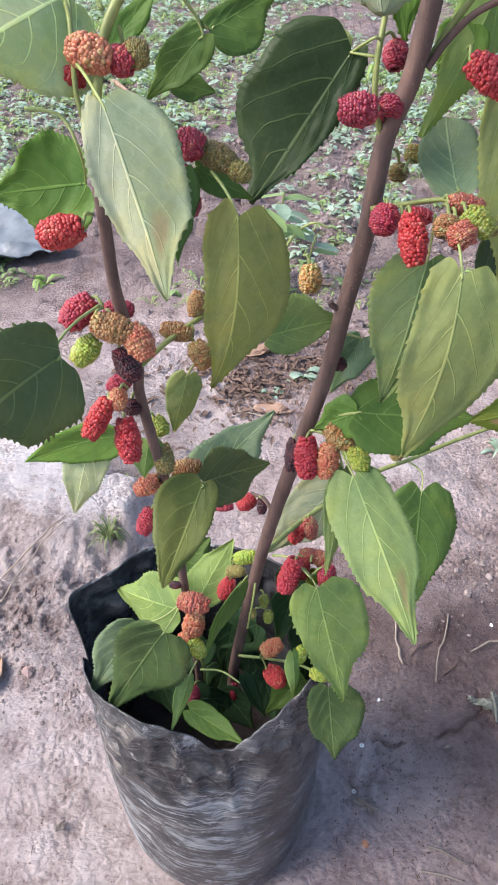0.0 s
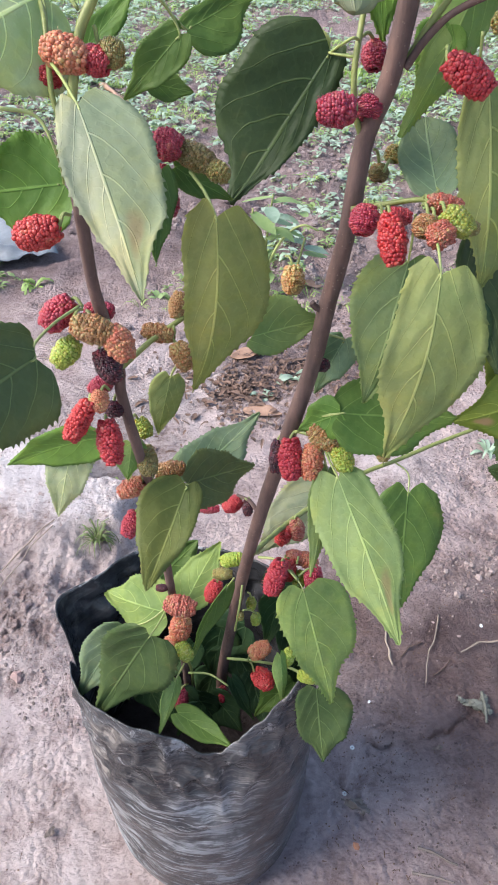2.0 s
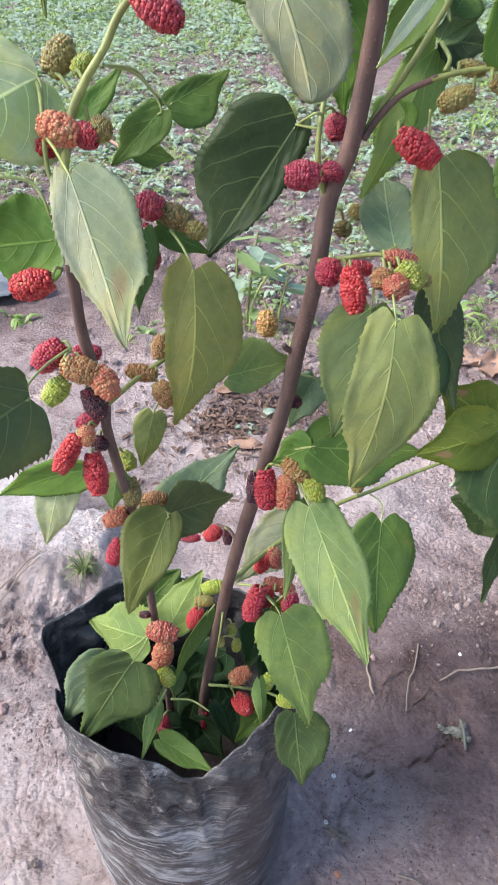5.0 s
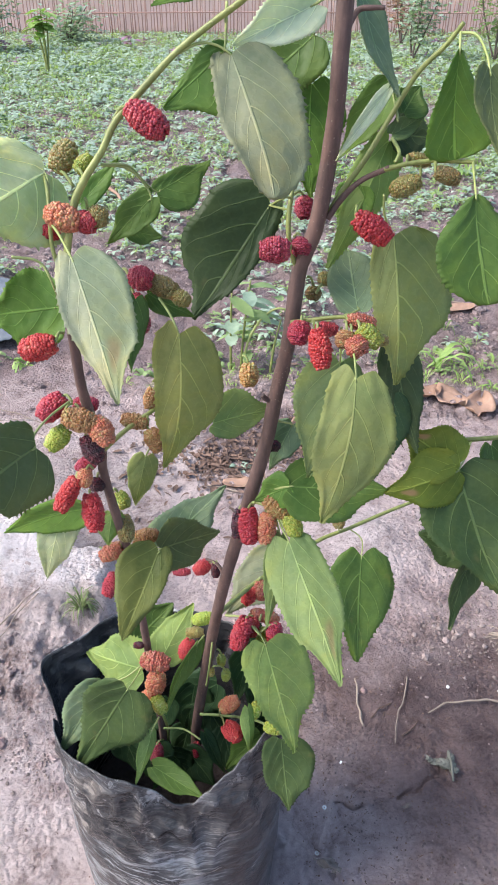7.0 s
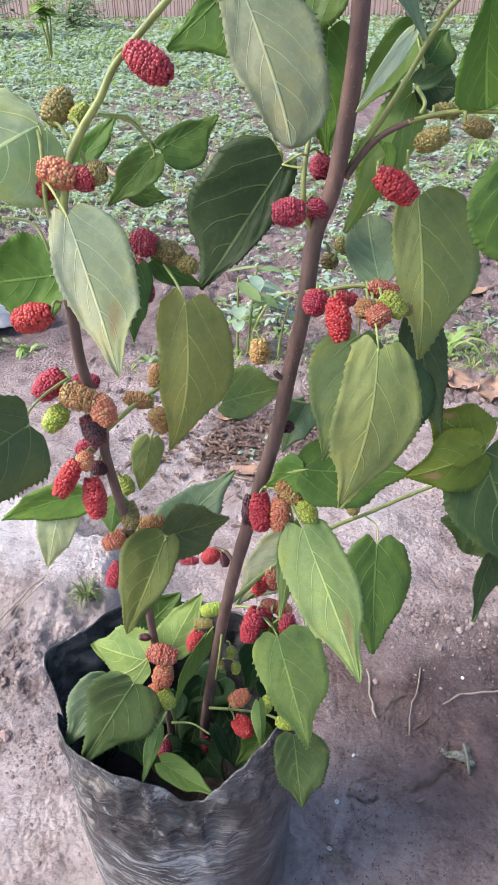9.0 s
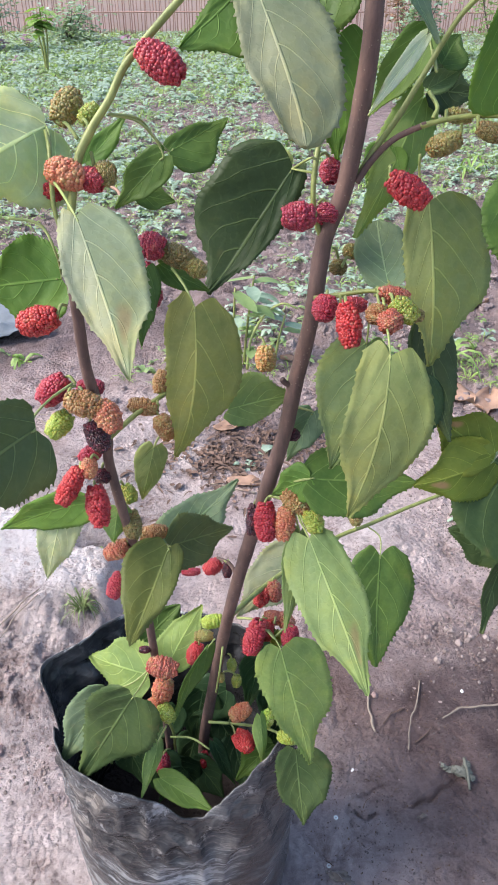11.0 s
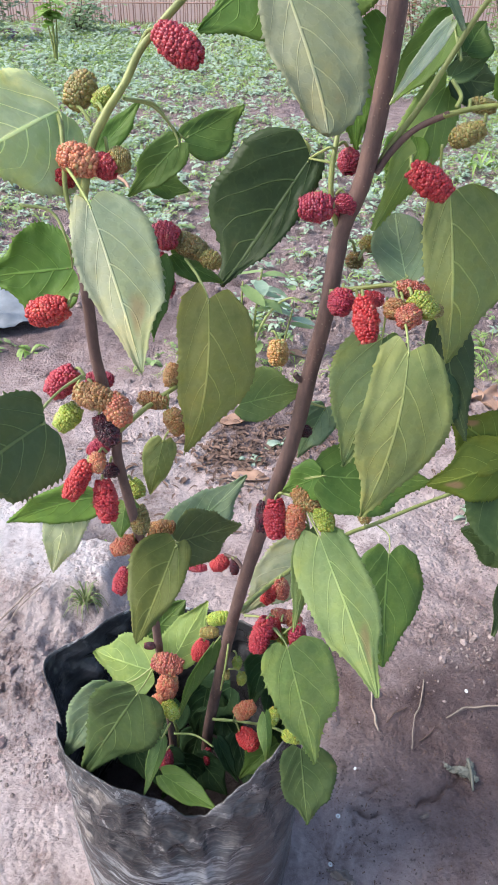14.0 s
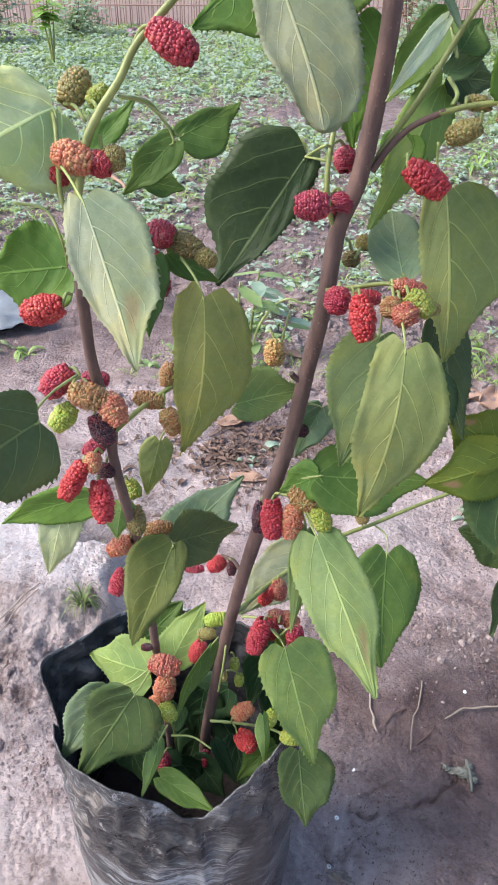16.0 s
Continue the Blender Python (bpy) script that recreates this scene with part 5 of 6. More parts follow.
def crusted(x, y, z):
    """Pale dried crust on the bank's top; the path paler in ragged patches towards the left."""
    w = 0.5 * noise.noise(Vector((x * 2.2, y * 2.2, 17))) + 0.3 * noise.noise(Vector((x * 7, y * 7, 18)))
    path = min(1, max(0, (-0.12 - x + 0.15 * w) / 0.22)) * min(1, max(0, (1.25 + 0.4 * w - y) / 0.3)) * min(1, max(0, (1.7 - math.hypot(x + 0.5, y - 0.1)) / 0.9 + w))
    front, back = crest(x)
    top = min(1.0, max(0.0, (bank(x, y) - 0.80) / 0.2)) * min(1.0, max(0.0, (y - front + 0.05 + 0.12 * w) / 0.05)) + 0.6 * math.exp(-((x - 0.13) / 0.11) ** 2 - ((y - 0.64) / 0.11) ** 2)
    top = min(1.0, top)
    far = min(1, max(0, 0.35 + 0.9 * w)) * 0.25 * (y < 1.0)
    return max(top, path * 0.36, far * (x < -0.2))


_cru = _me.attributes.new("crust", "FLOAT", "POINT")
_cru.data.foreach_set("value", [crusted(x, y, z) for x, y, z in _v])
_me.materials.append(SOIL)
for q in _me.polygons:
    q.use_smooth = True
ground = tagged(new("ground", _me), "trodden grey-brown earth with a low mud bank and tilled field", "ground", kind="structure")


# ---------------------------------------------------------------- the bag
BX, BY = -0.181, -0.010


def bag_form(a, h):
    """Radius and height of the bag's wall at angle a (degrees) and share h of its height."""
    def hump(c, w):
        d = (a - c + 180) % 360 - 180
        return math.exp(-(d / w) ** 2)
    r = 0.1183 + 0.0086 * h + 0.0024 * math.sin(h * 3.14)
    r += h ** 4 * (0.032 * hump(161, 12) + 0.012 * hump(130, 24)) - h ** 2 * 0.034 * hump(278, 52)
    r -= 0.010 * max(0, h - 0.6) * hump(215, 12)
    top = 0.352 - 0.040 * hump(285, 22) + 0.026 * hump(338, 26) + 0.012 * hump(240, 22) - 0.055 * hump(177, 7) + 0.012 * hump(125, 40)
    return r, h * top


def bag_wall():
    bm = bmesh.new()
    na, nh = 240, 110
    rows = []
    for k, (inset, hs) in enumerate(((0.0, range(nh + 1)), (0.0014, range(nh, nh // 2, -1)))):
        for i in hs:
            h = i / nh
            row = []
            for j in range(na):
                a = 360 * j / na
                r, z = bag_form(a, h)
                q = Vector((math.cos(radians(a)) * 1.3, math.sin(radians(a)) * 1.3, z * 9))
                up = max(0.0, min(1.0, (h - 0.5) * 3))
                sway = 1.4 * noise.noise(Vector((q.x * 0.8, q.y * 0.8, z * 5)))
                drape = (0.30 - abs(noise.noise(Vector((q.x * 1.1, q.y * 1.1, z * 17 + sway))))) * 0.0065
                pleat = max(0.0, math.sin(z * 88 + 2.6 * noise.noise(Vector((q.x * 1.2, q.y * 1.2, z * 4))) + a * 0.016)) ** 5 * 0.0011
                facet = (0.22 - abs(noise.noise(Vector((q.x * 3.4 + z * 7, q.y * 3.4, z * 20 + 3))))) * 0.021 * up + (0.2 - abs(noise.noise(Vector((q.x * 7, q.y * 7 + z * 9, z * 40))))) * 0.006 * up
                r += (drape + pleat + facet) * min(1, h * 6 + 0.3) * (0.3 if h > 0.95 else 0.75) - inset
                z += 0.004 * h ** 6 * noise.noise(Vector((q.x * 3, q.y * 3, 5)))
                if h < 0.06:
                    r -= 0.012 * (1 - h / 0.06) ** 2
                row.append(bm.verts.new((BX + r * math.cos(radians(a)), BY + r * math.sin(radians(a)), z + 0.001)))
            rows.append(row)
    for i, (p, q) in enumerate(zip(rows, rows[1:])):
        for j in range(na):
            bm.faces.new((p[j], p[(j + 1) % na], q[(j + 1) % na], q[j])).material_index = int(i > nh + 1)
    bm.faces.new(rows[0][::-1])
    return bm


bag = new("polybag", finish("polybag", bag_wall(), [BAG, BAG_INSIDE]))
tagged(bag, "black plastic grow bag, dusty and wrinkled, with a folded rim", "grow bag")
_bm = bmesh.new()
bmesh.ops.create_grid(_bm, x_segments=48, y_segments=48, size=0.112)
for v in list(_bm.verts):
    if v.co.length > 0.112:
        _bm.verts.remove(v)
for v in _bm.verts:
    v.co.z = 0.165 + 0.008 * noise.noise(v.co * 30) + 0.004 * noise.noise(v.co * 90)
    v.co.x += BX
    v.co.y += BY
part("soil", _bm, soil_material("potting_soil", 0.13), bag, "dark moist potting soil")


# ---------------------------------------------------------------- loose things on the near ground
def rest(x, y, up=0.0):
    return Vector((x, y, hill(x, y) + up))


def stick(name, pts, r0, r1, material, label, bow=0.0, category="stick"):
    """A twig lying on the ground through the given places."""
    P = [rest(x, y, max(r0, r1) * 0.9 + (bow if 0 < i < len(pts) - 1 else 0)) for i, (x, y) in enumerate(pts)]
    origin = P[0].copy()
    rng = random.Random(int(abs(pts[0][0]) * 1e4))
    L = [p - origin for p in spline(P, 3)]
    size = (L[-1] - L[0]).length
    L = [p + Vector((rng.uniform(-1, 1), rng.uniform(-1, 1), 0)) * size * 0.02 for p in L]
    bm = tube(bmesh.new(), L, r0 * 0.46, r1 * 0.46, 7, 0.5, int(abs(pts[0][0]) * 1000), 4)
    ob = new(name, finish(name, bm, material))
    ob.location = origin
    return tagged(ob, label, category)


stick("twig", [(0.178, 0.287), (0.167, 0.245), (0.148, 0.203), (0.139, 0.161)], 0.0028, 0.0019, STRAW, "pale wavy dry twig lying on damp earth", 0.002)
_two = stick("twig", [(0.089, 0.285), (0.087, 0.234), (0.089, 0.190)], 0.0026, 0.0044, STRAW, "short pale broken twig with a thick end")
stick("twig", [(0.200, 0.212), (0.235, 0.232), (0.285, 0.240), (0.345, 0.236)], 0.0020, 0.0052, STRAW, "greenish dry stalk lying on bare earth", 0.003)
stick("twig", [(0.105, 0.205), (0.120, 0.222), (0.142, 0.235)], 0.0022, 0.0030, LITTER, "thin dark twig on damp earth")
stick("twig", [(0.150, 0.175), (0.170, 0.190), (0.182, 0.205)], 0.0028, 0.0014, LITTER, "dark curled bark strip on the earth")
stick("twig", [(0.086, -0.067), (0.108, -0.076), (0.132, -0.088)], 0.0046, 0.0030, GREY_STICK, "grey splinter of wood half sunk in earth")
stick("twig", [(0.074, -0.096), (0.098, -0.100), (0.125, -0.106)], 0.0040, 0.0028, GREY_STICK, "short grey stick on the earth")
stick("straw", [(-0.575, 0.28), (-0.517, 0.336), (-0.468, 0.398)], 0.0030, 0.0022, STRAW, "pale straw stalk leaning on the mud bank", 0.012, "straw")
stick("straw", [(-0.57, 0.25), (-0.51, 0.325), (-0.462, 0.385)], 0.0024, 0.0018, STRAW, "thin pale straw on the mud bank", 0.010, "straw")
stick("straw", [(-0.80, 1.19), (-0.69, 1.125), (-0.56, 1.03)], 0.0035, 0.0022, STRAW, "long dry straw stalk lying on the path", 0.006, "straw")
stick("straw", [(-0.78, 1.125), (-0.70, 1.13), (-0.60, 1.13)], 0.0024, 0.0018, STRAW, "dry straw stalk lying on the path", 0.004, "straw")
stick("straw", [(-0.76, 1.08), (-0.66, 1.06), (-0.57, 0.99)], 0.0018, 0.0014, STRAW, "thin dry straw on the path", 0.004, "straw")
stick("twig", [(-0.200, 0.831), (-0.15, 0.815), (-0.092, 0.797)], 0.0035, 0.0048, STRAW, "pinkish dry stalk beside leaf litter", 0.004)
stick("twig", [(-0.47, 0.78), (-0.40, 0.83), (-0.33, 0.86)], 0.0016, 0.0012, GREY_STICK, "thin twig on the pale path")
stick("twig", [(-0.33, 1.22), (-0.30, 1.12), (-0.27, 1.05)], 0.0014, 0.0010, STRAW, "thin pale twig on the path")
stick("twig", [(0.57, 1.99), (0.68, 1.90), (0.82, 1.80)], 0.006, 0.004, STRAW, "pale dry stalk on the tilled ground", 0.01)
stick("twig", [(-1.02, 3.78), (-0.90, 3.50), (-0.76, 3.26)], 0.028, 0.02, DRY_LEAF, "broken piece of brown wood lying among weeds", 0.02)

# a bunch of pale dry roots
_bm = bmesh.new()
for k in range(9):
    rng = random.Random(k + 40)
    a = math.pi + rng.uniform(-0.9, 0.9)
    L = rng.uniform(0.03, 0.07)
    tube(_bm, [(0.05 - 0.05, 0, 0.004), (math.cos(a) * L * 0.5, math.sin(a) * L * 0.5, 0.010), (math.cos(a) * L, math.sin(a) * L + rng.uniform(-0.01, 0.01), 0.002)], 0.0014, 0.0007, 5, 0, k, 4)
_ob = new("dry_roots", finish("dry_roots", _bm, STRAW))
_ob.location = rest(0.385, 0.375)
tagged(_ob, "bunch of pale dry roots on gravelly earth", "roots")


def ring_bead(x, y):
    bm = bmesh.new()
    n, m, R_, r_ = 14, 6, 0.0021, 0.0011
    v = [[bm.verts.new(((R_ + r_ * math.cos(b)) * math.cos(a), (R_ + r_ * math.cos(b)) * math.sin(a), r_ * math.sin(b))) for b in [2 * math.pi * j / m for j in range(m)]] for a in [2 * math.pi * i / n for i in range(n)]]
    for i in range(n):
        for j in range(m):
            bm.faces.new((v[i][j], v[(i + 1) % n][j], v[(i + 1) % n][(j + 1) % m], v[i][(j + 1) % m]))
    ob = new("bead", finish("bead", bm, WHITE_STONE))
    ob.location = rest(x, y, 0.0015)
    return tagged(ob, "tiny white ring-shaped bead on the earth", "bead", "white beads")


ring_bead(0.015, 0.059), ring_bead(0.0, 0.0)


def chip(name, x, y, size, material, label, seed, squash=0.5, category="stone"):
    bm = bmesh.new()
    stone(bm, (0, 0, size * squash * 0.25), size, seed, squash)
    bmesh.ops.subdivide_edges(bm, edges=list(bm.edges), cuts=2, use_grid_fill=True, smooth=0.7)
    for v in bm.verts:
        v.co += v.co.normalized() * size * 0.10 * noise.noise(v.co * (2.5 / size))
    ob = new(name, finish(name, bm, material, False))
    ob.location = rest(x, y)
    return tagged(ob, label, category)


chip("brick_chip", 0.009, -0.067, 0.011, RED_STONE, "small orange brick chip on the earth", 3, 0.6)
chip("brick_chip", -0.487, 0.160, 0.026, DULL_BRICK, "dull red brick fragment at the bank's foot", 4)
chip("brick_chip", 0.101, 0.262, 0.014, DULL_BRICK, "dull red chip beside a twig", 8)
chip("stone", 0.330, 0.262, 0.0045, WHITE_STONE, "small white pebble on bare earth", 9)
chip("stone", 0.245, 0.268, 0.007, WHITE_STONE, "tiny white pebble on bare earth", 11)
chip("paper_scrap", 0.0, 0.337, 0.016, WHITE_STONE, "scrap of white paper on the earth", 12, 0.12, "paper")
chip("stalk_fragment", 0.047, 0.131, 0.006, WHITE_STONE, "small white stalk fragment on damp earth", 14, 0.3, "fragment")

for x, y, size, seed in (
    (0.249, 0.399, 0.014, 60),
    (0.265, 0.367, 0.022, 61),
    (0.292, 0.383, 0.018, 62),
    (0.316, 0.379, 0.020, 63),
    (0.316, 0.402, 0.012, 64),
    (0.217, 0.327, 0.020, 65),
    (0.278, 0.284, 0.010, 66),
    (0.264, 0.339, 0.009, 67),
    (0.209, 0.378, 0.012, 68),
    (0.332, 0.354, 0.016, 69),
    (0.273, 0.461, 0.013, 70),
    (0.167, 0.400, 0.007, 71),
):
    chip("stone", x, y, size * 0.8, PALE_STONE, "pinkish grey stone lying on gravelly earth", seed, 0.7)

# withered grey seedling lying flat
_w = new("withered_weed")
_w.location = rest(0.215, 0.125, 0.003)
tagged(_w, "withered grey-green weed lying on damp earth", "weed")
part("stem", tube(bmesh.new(), [Vector((0.213, 0.10, 0.006)), Vector((0.216, 0.125, 0.010)), Vector((0.217, 0.148, 0.007))], 0.0016, 0.0026, 7, 0.6, 3, 5), WITHERED, _w)
for k, (dx, dy) in enumerate(((-0.034, 0.012), (-0.016, 0.004), (0.008, -0.010), (0.006, 0.020))):
    bm = bmesh.new()
    way = Vector((dx, dy, 0))
    for c in range(8):
        t = 0.10 + 0.12 * c
        for sgn in (-1, 1):
            q = Vector((-dy, dx, 0)).normalized() * sgn
            lump(bm, BALL_V, BALL_F, Matrix.LocRotScale(Vector((0.214, 0.125, 0.006 + 0.003 * math.sin(k + c))) + way * t + q * (0.0028 * (1.2 - t)), Euler((0.3 * sgn, 0.2, math.atan2(dy, dx) + 0.8 * sgn)), Vector((0.0056, 0.0030, 0.0009)) * (1.25 - 0.5 * t)), 0.0005, random.Random(k * 10 + c))
    part("leaf", bm, WITHERED, _w)


def blade_mesh(bm, base, way, length, width, arch, seed, segs=5, ridge=0.25):
    """A narrow or oval leaf that arches over, with a fold along its middle; two-sided strip with depth."""
    rng = random.Random(seed)
    way = Vector(way).normalized()
    side = Vector((-way.y, way.x, 0)).normalized()
    rows = []
    for i in range(segs + 1):
        t = i / segs
        w = width * (math.sin(math.pi * (0.12 + 0.88 * t)) ** 0.8) * 0.5 if i < segs else 0.0004
        c = Vector(base) + way * length * t * (1 - 0.15 * t) + Vector((0, 0, length * (arch * t - (arch * 0.9 + 0.25) * t * t)))
        rows.append([bm.verts.new(c + side * w), bm.verts.new(c - Vector((0, 0, ridge * w))), bm.verts.new(c - side * w)])
    for p, q in zip(rows, rows[1:]):
        bm.faces.new((p[0], p[1], q[1], q[0])), bm.faces.new((p[1], p[2], q[2], q[1]))


def tuft(name, x, y, blades, length, width, material, label, seed, spread=1.0, category="grass", rise=(0.8, 1.9)):
    """A tuft whose blades are parts of their own."""
    top = new(name)
    top.location = rest(x, y, -0.002)
    tagged(top, label, category)
    rng = random.Random(seed)
    for k in range(blades):
        a = rng.uniform(0, 2 * math.pi)
        bm = bmesh.new()
        blade_mesh(bm, (rng.uniform(-1, 1) * length * 0.12, rng.uniform(-1, 1) * length * 0.12, 0), (math.cos(a), math.sin(a), 0), length * rng.uniform(0.5, 1) * spread, width * rng.uniform(0.7, 1.2), rng.uniform(*rise), k + seed)
        ob = new("blade", finish("blade", bm, material))
        ob.parent = top
    return top


tuft("grass_tuft", -0.392, 0.372, 46, 0.050, 0.0026, OLIVE_GRASS, "small green grass tuft on the mud bank", 5, 0.9, "grass", (0.6, 3.6))
tuft("grass_tuft", -0.405, 0.60, 8, 0.04, 0.003, GRASS, "few thin grass blades on the bank", 6)
tuft("grass_tuft", 0.47, 1.43, 9, 0.20, 0.016, GRASS, "coarse green grass blades on tilled ground", 8)
tuft("grass_tuft", 0.62, 1.30, 8, 0.06, 0.007, GRASS, "green grass tuft beside dry leaves", 9)
tuft("grass_tuft", 0.44, 1.52, 9, 0.07, 0.006, OLIVE_GRASS, "low green grass on tilled ground", 10)
tuft("grass_tuft", 0.56, 1.66, 10, 0.07, 0.006, OLIVE_GRASS, "low green grass on tilled ground", 13)
tuft("grass_tuft", 0.40, 3.85, 9, 0.26, 0.02, GRASS, "tall young grass seedling in the field", 11)
tuft("grass_tuft", 1.18, 3.80, 9, 0.24, 0.02, GRASS, "tall young grass seedling in the field", 12)
tuft("weed_seedling", -0.115, 0.90, 6, 0.05, 0.018, WEED_BLUE, "small weed seedling among leaf litter", 21, 1.0, "weed")
tuft("weed_seedling", -0.045, 0.985, 5, 0.10, 0.022, WEED_BLUE, "bluish broad-leaved seedling behind the plant", 22, 0.8, "weed")
tuft("weed_seedling", -0.41, 1.38, 8, 0.06, 0.018, WEED, "small green weed on the path's edge", 23, 1.0, "weed")
tuft("weed_seedling", -0.80, 1.46, 14, 0.08, 0.012, GRASS, "grass growing beside a plastic sheet", 24, 1.0, "weed")
tuft("weed_seedling", 0.39, 0.62, 7, 0.06, 0.02, WEED, "small green weed on gravelly earth", 26, 1.0, "weed")
tuft("weed_seedling", 0.36, 0.70, 9, 0.07, 0.008, WEED_BLUE, "bluish narrow-leaved weed on gravelly earth", 27, 1.0, "weed")


def dry_leaf(x, y, length, width, turn, seed, label, material=None):
    """A curled, wilted leaf on the ground."""
    rng = random.Random(seed)
    bm = bmesh.new()
    nu, nv = 12, 4
    g_ = []
    for i in range(nu + 1):
        u = i / nu
        row = []
        for j in range(-nv, nv + 1):
            v = j / nv
            f = math.sin(math.pi * (0.05 + 0.93 * u)) ** 0.75
            p = Vector(((u - 0.5) * length, v * f * width / 2, 0.10 * width + abs(v) ** 1.5 * width * (0.30 + 0.16 * math.sin(u * 5 + seed)) + 0.05 * length * (u - 0.5) ** 2 * 4))
            p.z *= 0.65
            p.z += 0.13 * width * noise.noise(Vector((u * 4, v * 2, seed)))
            p.y += 0.04 * length * math.sin(u * 3 + seed) * u
            row.append(bm.verts.new(p))
        g_.append(row)
    for a_, b_ in zip(g_, g_[1:]):
        for j in range(2 * nv):
            bm.faces.new((a_[j], a_[j + 1], b_[j + 1], b_[j]))
    extr = bmesh.ops.extrude_face_region(bm, geom=list(bm.faces))
    for v in extr["geom"]:
        if isinstance(v, bmesh.types.BMVert):
            v.co.z -= 0.0006
    bmesh.ops.recalc_face_normals(bm, faces=list(bm.faces))
    ob = new("dry_leaf", finish("dry_leaf", bm, material or DRY_LEAF))
    ob.matrix_world = Matrix.Translation(rest(x, y, 0.0)) @ Matrix.Rotation(radians(turn), 4, "Z")
    return tagged(ob, label, "leaf")


def scrap(x, y, size, turn, seed, label):
    """A crumpled scrap of dry leaf with a torn outline."""
    bm = bmesh.new()
    bmesh.ops.create_grid(bm, x_segments=12, y_segments=12, size=0.5)
    for v in list(bm.verts):
        if v.co.length > 0.30 + 0.22 * noise.noise(Vector((v.co.x * 3, v.co.y * 3, seed))):
            bm.verts.remove(v)
    for v in bm.verts:
        q = Vector((v.co.x * 4, v.co.y * 4, seed))
        v.co = Vector((v.co.x * 1.3, v.co.y * 0.6, 0.12 + 0.20 * noise.noise(q) + 0.10 * noise.noise(q * 2.5))) * size
    extr = bmesh.ops.extrude_face_region(bm, geom=list(bm.faces))
    for v in extr["geom"]:
        if isinstance(v, bmesh.types.BMVert):
            v.co.z -= 0.0006
    ob = new("leaf_scrap", finish("leaf_scrap", bm, GREY_STICK, False))
    ob.matrix_world = Matrix.Translation(rest(x, y, 0.0)) @ Matrix.Rotation(radians(turn), 4, "Z")
    return tagged(ob, label, "leaf")


scrap(0.016, -0.016, 0.052, -20, 31, "crumpled grey scrap of dry leaf beside a bead")
scrap(-0.385, -0.06, 0.030, 50, 32, "curled grey scrap of dry leaf on pale earth")
scrap(0.135, 0.06, 0.022, 10, 33, "torn brown scrap of dry leaf on damp earth")
scrap(-0.09, -0.125, 0.030, 10, 34, "crumpled dark scrap of dry leaf at the bag's foot")
dry_leaf(-0.548, 0.150, 0.075, 0.05, 70, 11, "pale pinkish dry leaf at the foot of the mud bank")
dry_leaf(0.415, 1.255, 0.105, 0.070, 35, 1, "pale brown dry leaf on tilled ground")
dry_leaf(0.480, 1.235, 0.11, 0.085, -50, 2, "curled brown dry leaf on tilled ground")
dry_leaf(0.550, 1.19, 0.11, 0.085, 70, 3, "curled reddish brown dry leaf on tilled ground")
dry_leaf(-0.156, 1.075, 0.085, 0.05, 10, 4, "pinkish brown dry leaf beside leaf litter")
dry_leaf(-0.115, 0.835, 0.09, 0.04, -15, 5, "folded pale brown dry leaf beside leaf litter")
dry_leaf(0.05, 1.10, 0.08, 0.05, 40, 6, "brown dry leaf behind the plant")
dry_leaf(0.03, 1.45, 0.08, 0.035, -10, 7, "orange brown dry leaf on tilled ground")
dry_leaf(0.64, 1.86, 0.20, 0.07, 5, 8, "dark brown dry leaf among weeds")
dry_leaf(-0.30, 1.30, 0.07, 0.04, 30, 9, "pale brown dry leaf on the path's edge")

# litter, pebbles and crumbs: too many to count
_bm = bmesh.new()
_rng = random.Random(77)
for k in range(900):
    a, d = _rng.uniform(0, 6.28), abs(_rng.gauss(0, 0.12))
    cx, cy = (-0.17, 0.93) if k % 3 else (0.0, 1.02)
    x, y = cx + math.cos(a) * d * 1.25, cy + math.sin(a) * d * 0.9
    w = _rng.uniform(0, 6.28)
    blade_mesh(_bm, rest(x, y, _rng.uniform(0.002, 0.014)), (math.cos(w), math.sin(w), 0), _rng.uniform(0.008, 0.034), _rng.uniform(0.003, 0.013), _rng.uniform(0.0, 0.6), k, 3, 0.8)
tagged(new("leaf_litter", finish("leaf_litter", _bm, LITTER)), "dark brown crumbled leaf litter on the earth", "litter", kind="stuff")
_bm = bmesh.new()
for k in range(800):
    a = _rng.uniform(0, 6.28)
    x, y = (_rng.gauss(0.34, 0.045), _rng.gauss(0.66, 0.09)) if k % 2 else (_rng.gauss(0.30, 0.06), _rng.gauss(0.39, 0.05))
    s = _rng.uniform(0.002, 0.006) if _rng.random() < 0.93 else _rng.uniform(0.007, 0.014)
    stone(_bm, rest(x, y, s * 0.1), s, k)
for k in range(420):
    x, y = _rng.uniform(-0.75, 0.45), _rng.uniform(-0.25, 1.3)
    s = _rng.uniform(0.0015, 0.0042)
    stone(_bm, rest(x, y, s * 0.1), s, k + 900)
for k in range(220):
    x, y = _rng.gauss(-0.42, 0.10), _rng.gauss(0.16, 0.05)
    s = _rng.uniform(0.002, 0.008)
    stone(_bm, rest(x, y, s * 0.1), s, k + 2900)
_crumbs = bmesh.new()
for k in range(1500):
    x, y = _rng.uniform(-0.75, -0.24), _rng.gauss(0.25, 0.07)
    s = _rng.uniform(0.002, 0.008) if _rng.random() < 0.93 else _rng.uniform(0.010, 0.024)
    stone(_crumbs, rest(x, y, -s * 0.08), s, k + 12000, 0.55)
